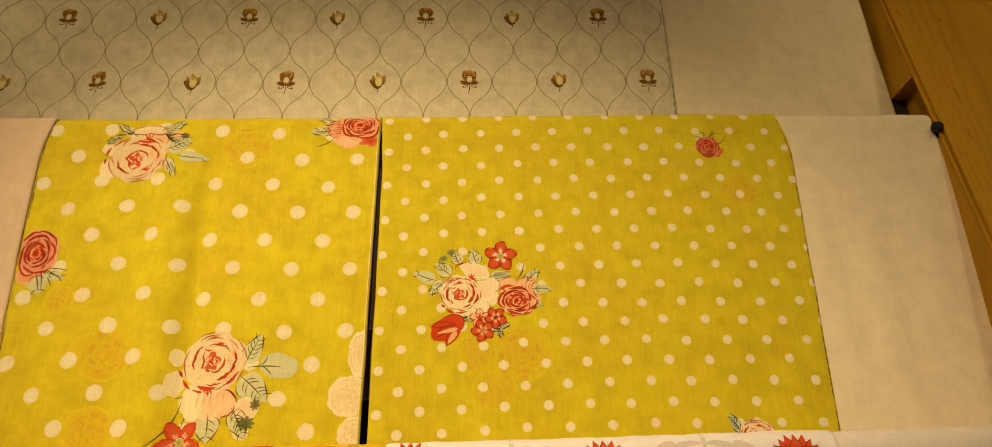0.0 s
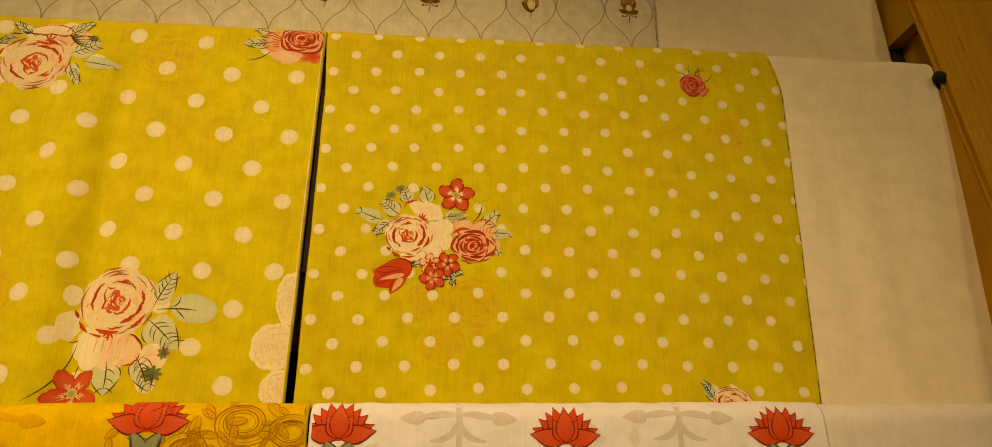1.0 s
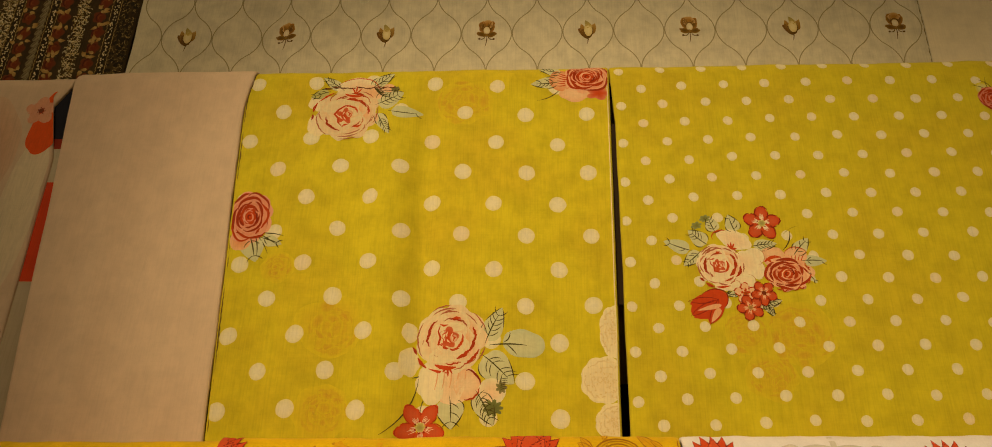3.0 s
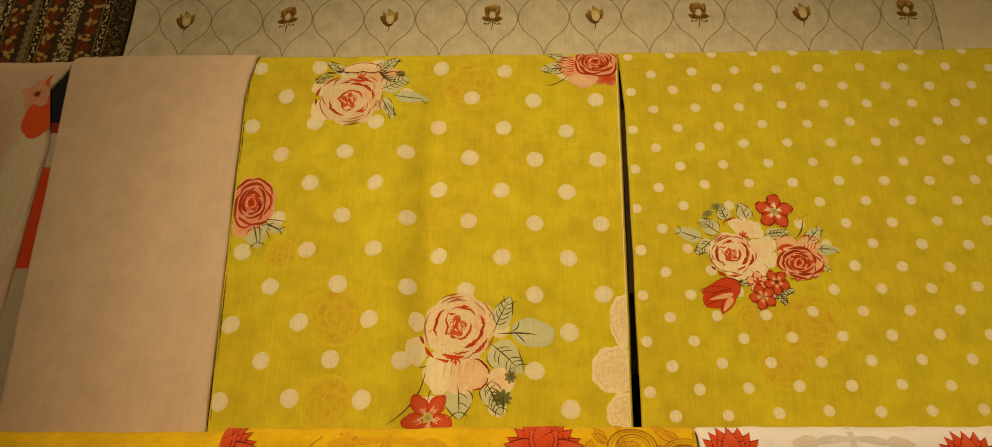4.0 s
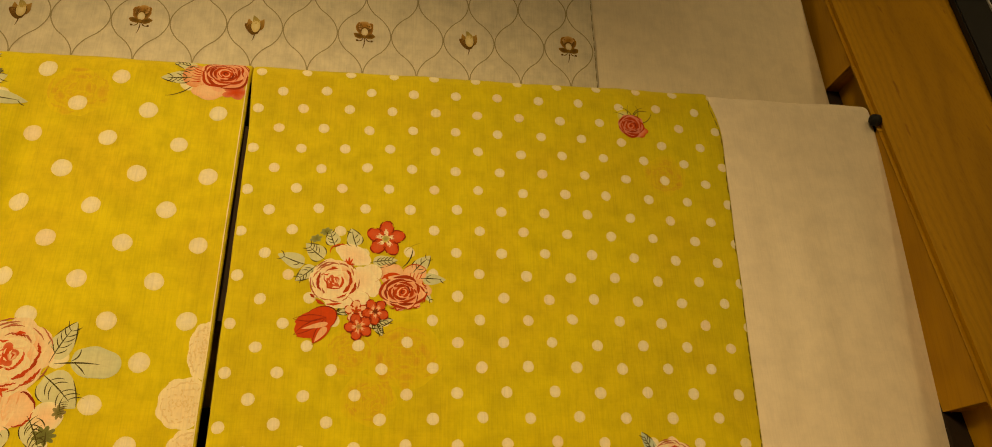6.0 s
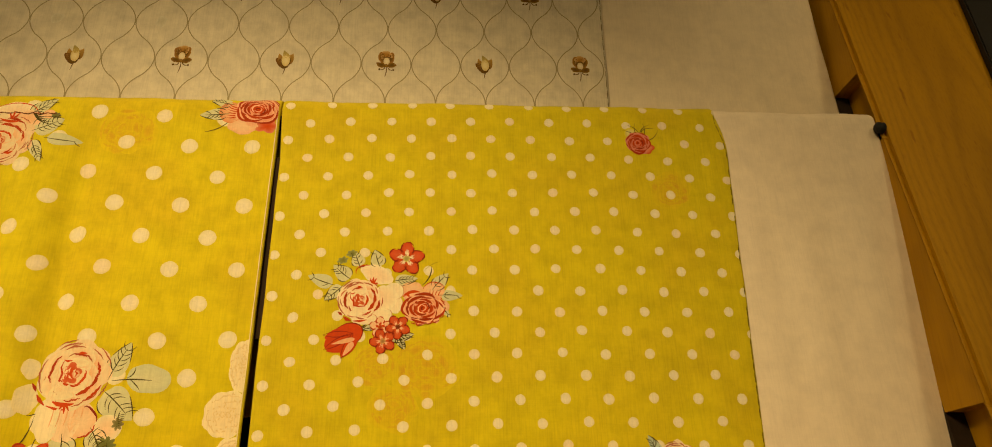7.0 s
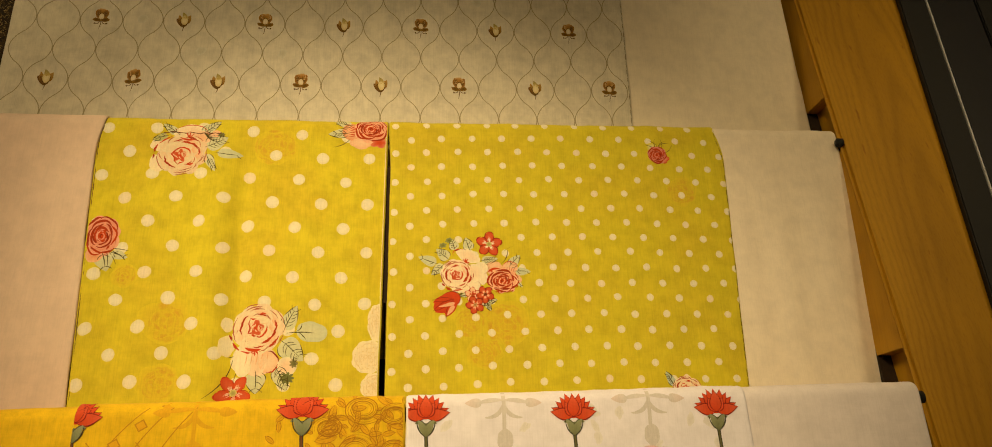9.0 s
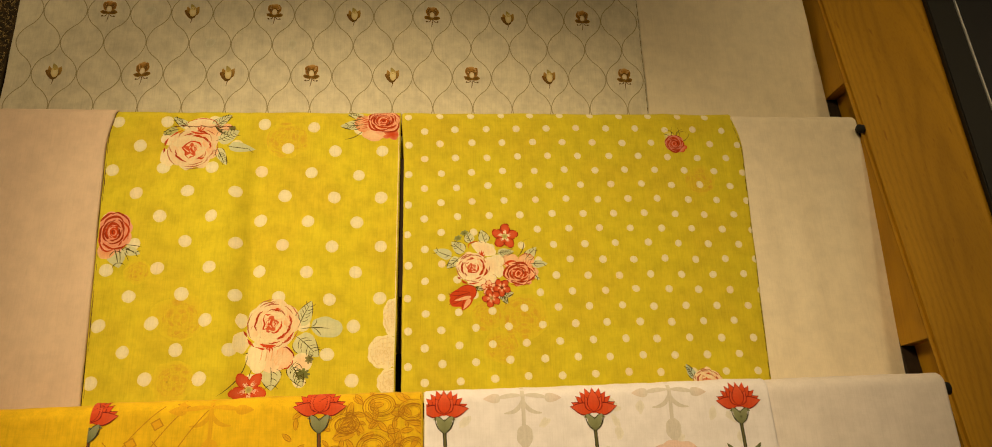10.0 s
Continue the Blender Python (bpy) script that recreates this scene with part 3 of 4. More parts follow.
        for k, a0, a1, w in ((0.97, 150, 212, 1.3), (0.80, 76, 116, 1.4), (0.90, 84, 128, 1.4), (1.00, 92, 124, 1.1), (0.99, 12, 52, 1.1), (1.00, -40, -14, 1.1), (0.84, 30, 62, 1.0)):
            whorl(k, a0, a1, line * w, lerp(rust, ink, 0.6), 8, 0.014)
        for j in range(12):
            a, k = R.uniform(0, math.tau), R.uniform(0.48, 0.82)
            self.curve(*spot(k * math.cos(a), k * math.sin(a)), *spot((k + 0.14) * math.cos(a + 0.08), (k + 0.14) * math.sin(a + 0.08)), 0.1, line * 0.8, tint(R.uniform(0.6, 1.0)), layer + 7, 4)

    def coil(self, u, v, ru, rv, layer, line=1.0, pale=PINK, warm=RED, core=RED, ink=DEEP, turn=0.0, edges=0.5):
        """A close rose: rings of scalloped petals, each with a red pen edge, about a dark coiled heart."""
        R, t = self.rng, radians(turn)

        def spot(x, y):
            return u + ru * (x * math.cos(t) - y * math.sin(t)), v + rv * (x * math.sin(t) + y * math.cos(t))

        for i in range(8):
            a = math.tau * i / 8 + R.uniform(-0.12, 0.12)
            self.blob(*spot(0.62 * math.cos(a), 0.62 * math.sin(a)), 0.40 * ru, 0.36 * rv, lerp(pale, warm, R.uniform(0.2, 0.5)), lerp(pale, warm, R.uniform(0.0, 0.25)),
                      layer, R.uniform(0, 180), rough=0.08)
        self.blob(*spot(0, 0), 0.86 * ru, 0.86 * rv, lerp(pale, warm, 0.45), lerp(pale, warm, 0.1), layer + 1, rough=0.05)
        for ring, (k, n) in enumerate(((0.90, 4), (0.72, 4), (0.55, 3), (0.40, 3))):
            lay = layer + 2 + 2 * ring
            for i in range(n):
                a0 = 360 * (i + 0.4 * ring) / n + R.uniform(-14, 14)
                span, kk = 360 / n * R.uniform(0.95, 1.2), k * R.uniform(0.95, 1.05)
                rim = []
                for j in range(19):
                    a = radians(a0 + span * j / 18)
                    bulge = kk * (0.90 + 0.12 * math.sin(math.pi * j / 18) + 0.035 * math.sin(3 * math.pi * j / 18 + i))
                    rim.append((bulge * math.cos(a), bulge * math.sin(a)))
                tone = R.uniform(0.0, 0.3) + 0.08 * ring
                self.stroke([spot(0.90 * x, 0.90 * y) for x, y in rim], 0.26 * k * ru, lerp(pale, warm, tone + 0.25), lay)
                self.stroke([spot(0.95 * x, 0.95 * y) for x, y in rim], 0.13 * k * ru, lerp(pale, warm, tone), lay + 0.5)
                pen = lerp(core, ink, R.uniform(0.3, 0.85))
                cut = R.choice((11, 13, 19))
                self.stroke([spot(*p) for p in rim[:cut]], line * R.uniform(1.6, 2.8) * (0.6 + edges), pen, lay + 1)
                if cut < 17:
                    self.stroke([spot(*p) for p in rim[cut + 1:]], line * R.uniform(1.0, 1.8), pen, lay + 1)
        self.blob(*spot(0, 0), 0.30 * ru, 0.29 * rv, core, lerp(core, ink, 0.25), layer + 9, bumps=6, depth=0.16, rough=0.12)
        for k, a0, a1, w, dye in ((0.24, 40, 250, 1.2, pale), (0.15, 210, 420, 1.2, lerp(pale, core, 0.25)), (0.31, -60, 30, 1.6, ink), (0.36, 100, 215, 2.0, lerp(core, ink, 0.3)), (0.07, 0, 280, 1.3, ink)):
            self.arc(*spot(0, 0), k * ru, k * rv, a0, a1, line * w, dye, layer + 10, turn, 12, 0.08)

    def flower(self, u, v, rad, layer, dye=RED, rim=DEEP, petals=5, heart=(0.62, 0.55, 0.16), line=1.0, turn=20, ink=DEEP, slim=0.37, rays=CREAM):
        for i in range(petals):
            a = math.tau * i / petals + radians(turn)
            cu, cv = u + 0.58 * rad * math.cos(a), v + 0.58 * rad * math.sin(a)
            self.blob(cu, cv, 0.44 * rad, slim * rad, lerp(dye, PINK, 0.18), dye, layer, math.degrees(a), bumps=3, depth=0.10, rough=0.08, n=30, phase=0.0)
            for a0, a1 in ((-130, -70), (-60, 20), (30, 125)):
                self.arc(cu, cv, 0.43 * rad, slim * rad, a0, a1, line * 1.5, rim, layer + 2, math.degrees(a), 10, 0.06)
            for d in (-0.42, -0.2, 0, 0.2, 0.42):
                r1 = self.rng.uniform(0.38, 0.58)
                self.curve(u + 0.16 * rad * math.cos(a + d), v + 0.16 * rad * math.sin(a + d),
                           u + r1 * rad * math.cos(a + d * 0.6), v + r1 * rad * math.sin(a + d * 0.6), 0.02, line * 0.8, rays, layer + 2, 4)
        self.blob(u, v, 0.19 * rad, 0.19 * rad, lerp(heart, INK, 0.5), heart, layer + 3, bumps=6, depth=0.25, n=18)
        for i in range(7):
            a = math.tau * i / 7
            self.blob(u + 0.24 * rad * math.cos(a), v + 0.24 * rad * math.sin(a), 0.04 * rad, 0.04 * rad, ink, ink, layer + 4, n=6)

    def build(self):
        me = bpy.data.meshes.new(self.name)
        me.from_pydata([tuple(c) for c in self.co], [], self.faces)
        at = me.color_attributes.new("dye", "FLOAT_COLOR", "POINT")
        at.data.foreach_set("color", [q for d in self.dyes for q in (*d, 1.0)])
        me.polygons.foreach_set("use_smooth", [True] * len(me.polygons))
        me.materials.append(M_PRINT)
        ob = new(self.name, me)
        ob.parent = self.cloth.ob
        if self.label:
            tagged(ob, self.label)
        return ob


def dots(cloth, x0, z0, pitch, rise, radius, bow, seed):
    """A staggered field of hand-printed dots, each a little uneven."""
    R = random.Random(seed)
    for j in range(-9, 12):
        for i in range(-14, 14):
            x = x0 + (i + 0.5 * (j % 2)) * pitch + R.gauss(0, 0.0007)
            z = z0 + j * rise
            dx, dz = bow(x, z)
            x, z = x + dx, z + dz + R.gauss(0, 0.0007)
            l, r = cloth.bounds(z)
            if not (l - radius * 0.3 < x < r + radius * 0.3) or z > cloth.zroll(x) + 0.016 or z < cloth.zc - 0.45:
                continue
            c = lerp(DOT, PEACH, R.uniform(0, 0.28) if R.random() < 0.25 else R.uniform(0, 0.06))
            d = Dye(cloth, "dot_print", "", R.random())
            d.at(x, z).blob(0, 0, radius * R.uniform(0.94, 1.06), radius * R.uniform(0.94, 1.06), c, lerp(c, LIME, 0.30), 0, R.uniform(0, 180), rough=0.03, n=22)
            d.build()


def ghost_rose(cloth, x, z, size, seed, dye=TAN, ground=(0.690, 0.560, 0.016)):
    """A faint washed-out rose under the dots."""
    d = Dye(cloth, "faded_rose_print", "faded tan rose", seed).at(x, z)
    R = d.rng
    for i in range(20):
        a = R.uniform(0, math.tau)
        k = R.uniform(0.1, 0.85) * size
        d.blob(k * math.cos(a), k * math.sin(a), size * R.uniform(0.14, 0.30), size * R.uniform(0.08, 0.2), lerp(ground, dye, R.uniform(0.55, 1.0)),
               lerp(ground, dye, 0.14), -2 + 0.05 * i, math.degrees(a) + 90, rough=0.15, n=22)
    d.blob(0, 0, size * 1.05, size * 0.95, lerp(ground, dye, 0.48), lerp(ground, dye, 0.06), -2.0, rough=0.12)
    for k in (0.25, 0.45, 0.65, 0.85):
        for j in range(3):
            a = R.uniform(0, 360)
            d.arc(0, 0, k * size, k * size * 0.9, a, a + R.uniform(30, 70), size * 0.10, lerp(ground, dye, 0.55), -0.8, shake=0.06)
    d.build()


MM = 0.001


def left_shift(x, z):
    """The fold draws the print to one side below it, and lifts it a little."""
    k = min(max((1.80 - z) / 0.22, 0.0), 1.0)
    side = min(max((-0.29 - x) / 0.04, 0.0), 1.0)
    return side * (-0.006 + 0.015 * k), 0.005 * math.exp(-((x + 0.40) / 0.08) ** 2) - 0.0035 * math.exp(-((x + 0.19) / 0.05) ** 2)


# large dots and roses
dots(yellow_l, -0.2744, 1.6412, 0.0702, 0.0388, 0.0093, left_shift, 11)
for x, z, s, k in ((-0.278, 1.812, 0.034, 1), (-0.405, 1.535, 0.034, 2), (-0.405, 1.446, 0.030, 3), (-0.47, 1.60, 0.018, 4)):
    ghost_rose(yellow_l, x, z, s, k)

d = Dye(yellow_l, "rose_print", "peach rose with sage leaves and a red blossom", 21).at(-0.2800, 1.525, MM * 0.88)
for u, v, ru, rv in ((-49, 7, 9, 12), (-48, -28, 12, 17), (-30, -50, 9, 16)):
    d.blob(u, v, ru, rv, lerp(CREAM, SAGE, 0.25), lerp(CREAM, LIME, 0.25), 1, rough=0.1)
d.leaf(41, -3, 44, 25, 66, 2)
d.blob(84, -6, 25, 16, lerp(SAGE, CREAM, 0.1), (0.57, 0.59, 0.37), 1, -6, rough=0.08)
d.curve(44, -8, 88, -8, 0.03, 1.7, INK, 5)
d.curve(60, -5, 68, 8, -0.2, 1.5, INK, 5)
d.curve(64, -7, 76, -19, 0.05, 1.4, INK, 5)
d.leaf(38, -21, 48, 36, -42, 2, veins=6)
d.leaf(1, -70, 34, 32, -86, 2, veins=3)
d.leaf(32, -64, 40, 24, -62, 2, veins=6)
d.blob(48, -62, 16, 15, lerp(PEACH, CREAM, 0.4), lerp(CREAM, SAGE, 0.3), 3)
d.blob(50, -80, 11, 9, (0.13, 0.14, 0.035), (0.20, 0.21, 0.06), 4, bumps=9, depth=0.3)
d.blob(59, -57, 6, 7, (0.16, 0.15, 0.04), (0.30, 0.24, 0.10), 4, bumps=7, depth=0.35)
for i in range(6):
    d.curve(30 + 3 * i, -74 - 3 * i, 40 + 3 * i, -60 - 5 * i, 0.1, 1.1, INK, 5, 4)
    d.curve(58, -60 + 2.4 * i, 66, -58 + 2.2 * i, 0.1, 0.8, INK, 5, 4)
d.curve(-36, -45, -75, -112, 0.12, 1.5, INK, 2)
d.curve(-32, -42, -44, -46, 0.05, 1.2, INK, 2)
d.curve(-26, -66, -32, -84, -0.1, 1.2, INK, 2)
d.blob(3, -50, 30, 26, lerp(PEACH, RED, 0.06), lerp(CREAM, PEACH, 0.5), 2, bumps=4, depth=0.08)
d.blob(-21, -52, 15, 25, lerp(CREAM, PEACH, 0.05), lerp(CREAM, SAGE, 0.3), 3.4, 8)
d.blob(2, -56, 15, 21, lerp(CREAM, PEACH, 0.55), lerp(CREAM, PEACH, 0.3), 3)
d.blob(20, -54, 15, 17, lerp(CREAM, PEACH, 0.5), lerp(PEACH, CREAM, 0.15), 3)
d.arc(20, -54, 15, 17, 0, 95, 2.6, DEEP, 8, shake=0.06)
d.arc(20, -54, 15, 17, -100, -10, 2.2, lerp(RED, DEEP, 0.4), 5, shake=0.08)
for i in range(5):
    d.curve(-14 + 8 * i, -38, -17 + 8.6 * i, -38 - d.rng.uniform(10, 24), 0.04, 1.6, lerp(PEACH, RED, 0.12), 4, 5)
d.bloom(0, 0, 41, 40, 4, line=1.4, pale=(0.82, 0.70, 0.45))
d.curve(-18, -31, 7, -34, -0.1, 5.0, RED, 12)
for x, y in ((-8, -40), (-2, -45), (3, -42), (-13, -36)):
    d.curve(-4, -33, x, y, 0.05, 2.6, RED, 12, 4)
d.flower(-31, -101, 28, 6, turn=54, line=0.8, slim=0.31, rim=lerp(RED, DEEP, 0.5))
d.build()

d = Dye(yellow_l, "rose_print", "peach rose with sage leaves", 22).at(-0.4145, 1.7945, MM * 0.87, flip=-1)
for u, v, ru, rv in ((-42, -20, 12, 14), (-44, 16, 8, 14), (-36, 26, 9, 9)):
    d.blob(u, v, ru, rv, lerp(CREAM, PEACH, 0.2), lerp(CREAM, LIME, 0.2), 1, rough=0.1)
d.leaf(40, -16, 40, 30, -28, 2)
d.leaf(60, -4, 44, 19, 4, 1, veins=2, outline=False, pale=(0.57, 0.59, 0.37))
d.leaf(42, 0, 38, 16, 62, 2, veins=6)
d.leaf(-10, -40, 34, 15, 215, 2)
d.leaf(30, -42, 40, 18, -40, 2)
d.blob(12, -42, 30, 17, lerp(CREAM, PEACH, 0.5), CREAM, 2, bumps=4, depth=0.08)
d.blob(30, -34, 20, 13, PEACH, lerp(CREAM, PEACH, 0.5), 3)
d.arc(12, -42, 29, 16, 200, 380, 1.5, RED, 4)
d.leaf(-28, -36, 26, 15, 160, 3, veins=3, pale=(0.45, 0.44, 0.12))
for i in range(9):
    u = -36 + 11 * i
    d.curve(u, -42 - d.rng.uniform(0, 3), u + 12, -42 - d.rng.uniform(0, 3), 0.08, 1.9, lerp(INK, DEEP, 0.5), 12, 5)
for i in range(6):
    d.curve(34, -42, 44 + 4 * i, -46 + 4 * i, 0.15, 1.6, INK, 5, 5)
d.blob(54, -42, 8, 7, lerp(PEACH, CREAM, 0.2), PEACH, 3)
d.blob(63, -40, 6, 5, (0.16, 0.15, 0.04), (0.22, 0.2, 0.07), 4, bumps=7, depth=0.3)
d.bloom(0, 0, 43, 38, 4, line=1.3, turn=-25, pale=(0.78, 0.65, 0.41))
d.curve(-6, -33, 20, -30, 0.1, 4.0, RED, 12)
for x, y in ((4, -42), (10, -45), (17, -42)):
    d.curve(8, -32, x, y, 0.05, 2.4, RED, 12, 4)
d.build()

d = Dye(yellow_l, "rose_print", "small pink rose cut by the cloth's edge", 23).at(-0.509, 1.660, MM)
d.leaf(4, -24, 30, 26, -72, 1, veins=2, outline=False)
d.leaf(16, -24, 26, 14, -20, 1, veins=2, outline=False)
for a in (-10, -35, -60, -80):
    d.curve(8, -18, 8 + 34 * math.cos(radians(a)), -18 + 28 * math.sin(radians(a)), 0.05, 1.1, INK, 4)
d.blob(-6, -28, 12, 12, PINK, PEACH, 2)
d.coil(0, 0, 25, 33, 3, pale=(0.82, 0.41, 0.27), warm=(0.66, 0.15, 0.07), line=1.4, turn=20)
d.build()

d = Dye(yellow_l, "rose_print", "small red rose at the cloth's corner", 24).at(-0.133, 1.846, MM)
d.leaf(-34, -6, 32, 16, 186, 1)
d.leaf(-30, 8, 26, 14, 168, 1)
d.curve(-28, -12, -58, -32, 0.12, 1.2, INK, 1)
d.blob(-14, -22, 18, 12, lerp(PEACH, CREAM, 0.3), PEACH, 2, bumps=4, depth=0.1)
d.blob(-30, -4, 14, 15, PEACH, lerp(PINK, RED, 0.2), 2)
for i in range(6):
    d.curve(-20, -8 + 2 * i, -34, -12 + 4 * i, 0.1, 1.5, RED, 4, 4)
d.blob(14, -22, 14, 9, RED, lerp(RED, PEACH, 0.4), 3, bumps=5, depth=0.3)
d.coil(1, 1, 28, 22, 4, pale=(0.86, 0.50, 0.31), warm=(0.68, 0.15, 0.06), line=1.4, turn=-15)
d.build()

d = Dye(yellow_l, "scallop_print", "cream scalloped fan with tan speckle", 25).at(-0.126, 1.484, MM)
for u, v, ru, rv in ((12, 50, 15, 28), (2, 0, 25, 24), (10, -42, 20, 20), (6, -76, 22, 16)):
    d.blob(u, v, ru, rv, lerp(CREAM, TAN, 0.25), lerp(CREAM, LIME, 0.12), 1, bumps=9, depth=0.06)
    for i in range(64):
        a, k = d.rng.uniform(0, math.tau), d.rng.uniform(0.05, 0.9)
        d.blob(u + k * ru * math.cos(a), v + k * rv * math.sin(a), d.rng.uniform(0.8, 2.6), 0.8, lerp(TAN, CREAM, 0.45), lerp(TAN, CREAM, 0.7), 2, d.rng.uniform(0, 180), n=6)
    for k in (0.3, 0.55, 0.8):
        for a in (20, 130, 250):
            d.arc(u, v, ru * k, rv * k, a + 50 * k, a + 50 + 90 * k, 1.6, lerp(TAN, CREAM, 0.62), 1.6, shake=0.08)
d.build()

# shadow of the blush cloth's edge, painted as a ragged dark line
d = Dye(yellow_l, "edge_shadow_line", "frayed dark line of painted shadow along the cloth's edge", 26).at(0, 0, 1)
z0 = 1.862
while z0 > 1.44:
    z1 = z0 - d.rng.uniform(0.006, 0.02)
    if d.rng.random() < 0.9:
        d.curve(pink_m.bounds(z0)[1] + 0.0010, z0, pink_m.bounds(z1)[1] + 0.0010, z1, 0.03, d.rng.uniform(0.0014, 0.0026), (0.13, 0.075, 0.012), 1, 7)
    z0 = z1 + 0.004
tagged(d.build(), kind="stuff")

d = Dye(yellow_l, "selvage_print", "pale undyed selvage", 27).at(0, 0, 1)
d.stroke([(yellow_l.bounds(1.845 - 0.015 * i)[1] - 0.0027 - 0.0003 * (i % 2), 1.845 - 0.015 * i) for i in range(32)], 0.0013, (0.86, 0.74, 0.47), 3, taper=False)
d.build()
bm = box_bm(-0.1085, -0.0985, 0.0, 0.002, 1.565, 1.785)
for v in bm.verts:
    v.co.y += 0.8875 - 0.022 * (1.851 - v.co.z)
mesh_object("inner_layer", bm, M_LINING_SLOT_SHADE, yellow_r.ob, "dark brown inner layer in the fold")

# small dots and bouquet
dots(yellow_r, 0.1250, 1.6455, 0.0486, 0.02448, 0.0057, lambda x, z: (0.0, 0.001 - 0.085 * (x - 0.29) ** 2), 12)
for x, z, s, k in ((0.073, 1.532, 0.036, 5), (0.040, 1.490, 0.026, 6), (0.367, 1.752, 0.026, 7), (0.02, 1.535, 0.024, 8)):
    ghost_rose(yellow_r, x, z, s, k, ground=(0.655, 0.535, 0.016))

U = 1 / 4.335
d = Dye(yellow_r, "bouquet_print", "bouquet of cream and coral roses with a red tulip", 31).at(0.009, 1.614, MM * U)


def q(x, y):
    return x - 352, 322 - y


d.leaf(*q(185, 275), 125, 70, 160, 1, veins=2, outline=False, line=3.6, pale=(0.57, 0.59, 0.37))
d.leaf(*q(265, 245), 105, 78, 140, 2, line=3.6)
d.leaf(*q(230, 285), 105, 62, 222, 2, line=3.6)
d.leaf(*q(405, 180), 90, 72, 108, 2, veins=3, line=3.6)
d.leaf(*q(310, 180), 80, 66, 110, 2, veins=4, line=3.6)
for x, y in ((268, 115), (226, 152)):
    d.blob(*q(x, y), 26, 17, (0.20, 0.20, 0.05), (0.3, 0.32, 0.1), 5, 20, bumps=6, depth=0.25)
d.leaf(*q(480, 255), 110, 58, 8, 2, line=3.6)
d.leaf(*q(665, 290), 105, 66, 48, 2, veins=3, line=3.6)
d.leaf(*q(700, 325), 105, 55, 0, 1, veins=2, outline=False, line=3.6, pale=(0.57, 0.59, 0.37))
d.leaf(*q(700, 380), 70, 34, -50, 1, veins=2, outline=False, line=3.6)
d.leaf(*q(470, 540), 110, 50, 12, 2, line=4)
d.leaf(*q(500, 530), 70, 40, -60, 2, line=4)
d.leaf(*q(385, 485), 50, 30, 190, 2, veins=2, line=3.6)
d.curve(*q(610, 275), *q(655, 175), -0.12, 6, INK, 2)
d.curve(*q(328, 470), *q(365, 440), 0.0, 6, INK, 2)
d.curve(*q(620, 200), *q(700, 150), 0.1, 3, lerp(INK, LIME, 0.5), 1)


def at_print(x, y):
    return (x - 168) / 0.965 - 0.08 * (y - 72), (247 - y) / 0.95


g = at_print
d.blob(*g(215, 152), 82, 46, lerp(CREAM, PEACH, 0.4), CREAM, 3, -22, bumps=4, depth=0.08)
d.arc(*g(160, 140), 46, 34, 60, 200, 6, RED, 5)
d.curve(*g(120, 120), *g(165, 100), -0.1, 5, DEEP, 5)
for x, y, ru, rv in ((300, 232, 48, 42), (312, 292, 36, 48), (245, 345, 64, 38), (180, 362, 60, 30)):
    d.blob(*g(x, y), ru, rv, lerp(CREAM, PEACH, 0.18), lerp(CREAM, SAGE, 0.12), 5.6)
    d.arc(*g(x, y), ru, rv, -70, 60, 4.0, lerp(PEACH, DEEP, 0.35), 5.9, shake=0.05)
for x, y, w in ((385, 222, 50), (485, 226, 54), (330, 300, 22), (525, 300, 40), (375, 250, 34)):
    d.blob(*g(x, y), w, w * 0.78, lerp(PEACH, CREAM, 0.25), PEACH, 3, rough=0.1)
d.arc(*g(485, 226), 54, 42, 10, 170, 5, lerp(RED, DEEP, 0.3), 5)
d.curve(*g(345, 258), *g(420, 235), 0.15, 16, RED, 4)
d.curve(*g(352, 240), *g(375, 262), 0.1, 12, RED, 4)
d.curve(*g(312, 300), *g(345, 325), 0.1, 14, RED, 4)
d.curve(*g(338, 295), *g(330, 322), 0.1, 12, RED, 4)
for i in range(5):
    d.curve(*g(455 + 12 * i, 262), *g(450 + 17 * i, 222), 0.05, 4.5, RED, 5, 5)
d.blob(*g(262, 262), 60, 60, lerp(CREAM, PEACH, 0.35), CREAM, 5.7)
d.bloom(*g(152, 274), 106, 102, 6, line=5.2, turn=20)
for x, y in ((185, 172), (200, 165), (215, 172), (225, 195)):
    d.curve(*g(205, 200), *g(x, y), 0.08, 9, RED, 15, 4)
d.coil(*g(440, 312), 104, 80, 6.5, pale=(0.88, 0.53, 0.31), warm=(0.68, 0.15, 0.06), line=5.4, turn=40)
for a0, a1 in ((-38, 5), (10, 40), (-80, -46), (-120, -92)):
    d.arc(*g(440, 312), 106, 80, a0, a1, 7, lerp(RED, DEEP, 0.3), 18, shake=0.06)
d.flower(*g(342, 72), 86, 6, line=4.6, turn=14, slim=0.36)
d.flower(*g(258, 402), 50, 16, dye=lerp(PEACH, CREAM, 0.3), rim=lerp(RED, DEEP, 0.3), heart=RED, line=3.6, rays=RED)
d.flower(*g(336, 400), 58, 17, dye=RED, heart=DEEP, line=4, turn=50, rays=PEACH)
d.flower(*g(276, 466), 60, 18, dye=RED, heart=(0.6, 0.3, 0.1), line=4, turn=40, rays=PEACH)
d.curve(*g(170, 412), *g(208, 378), 0.06, 7, INK, 3)
d.blob(*g(112, 442), 78, 54, RED, RED, 6, 30, rough=0.04)
d.blob(*g(78, 470), 62, 48, RED, lerp(RED, DEEP, 0.1), 6, 30, rough=0.06)
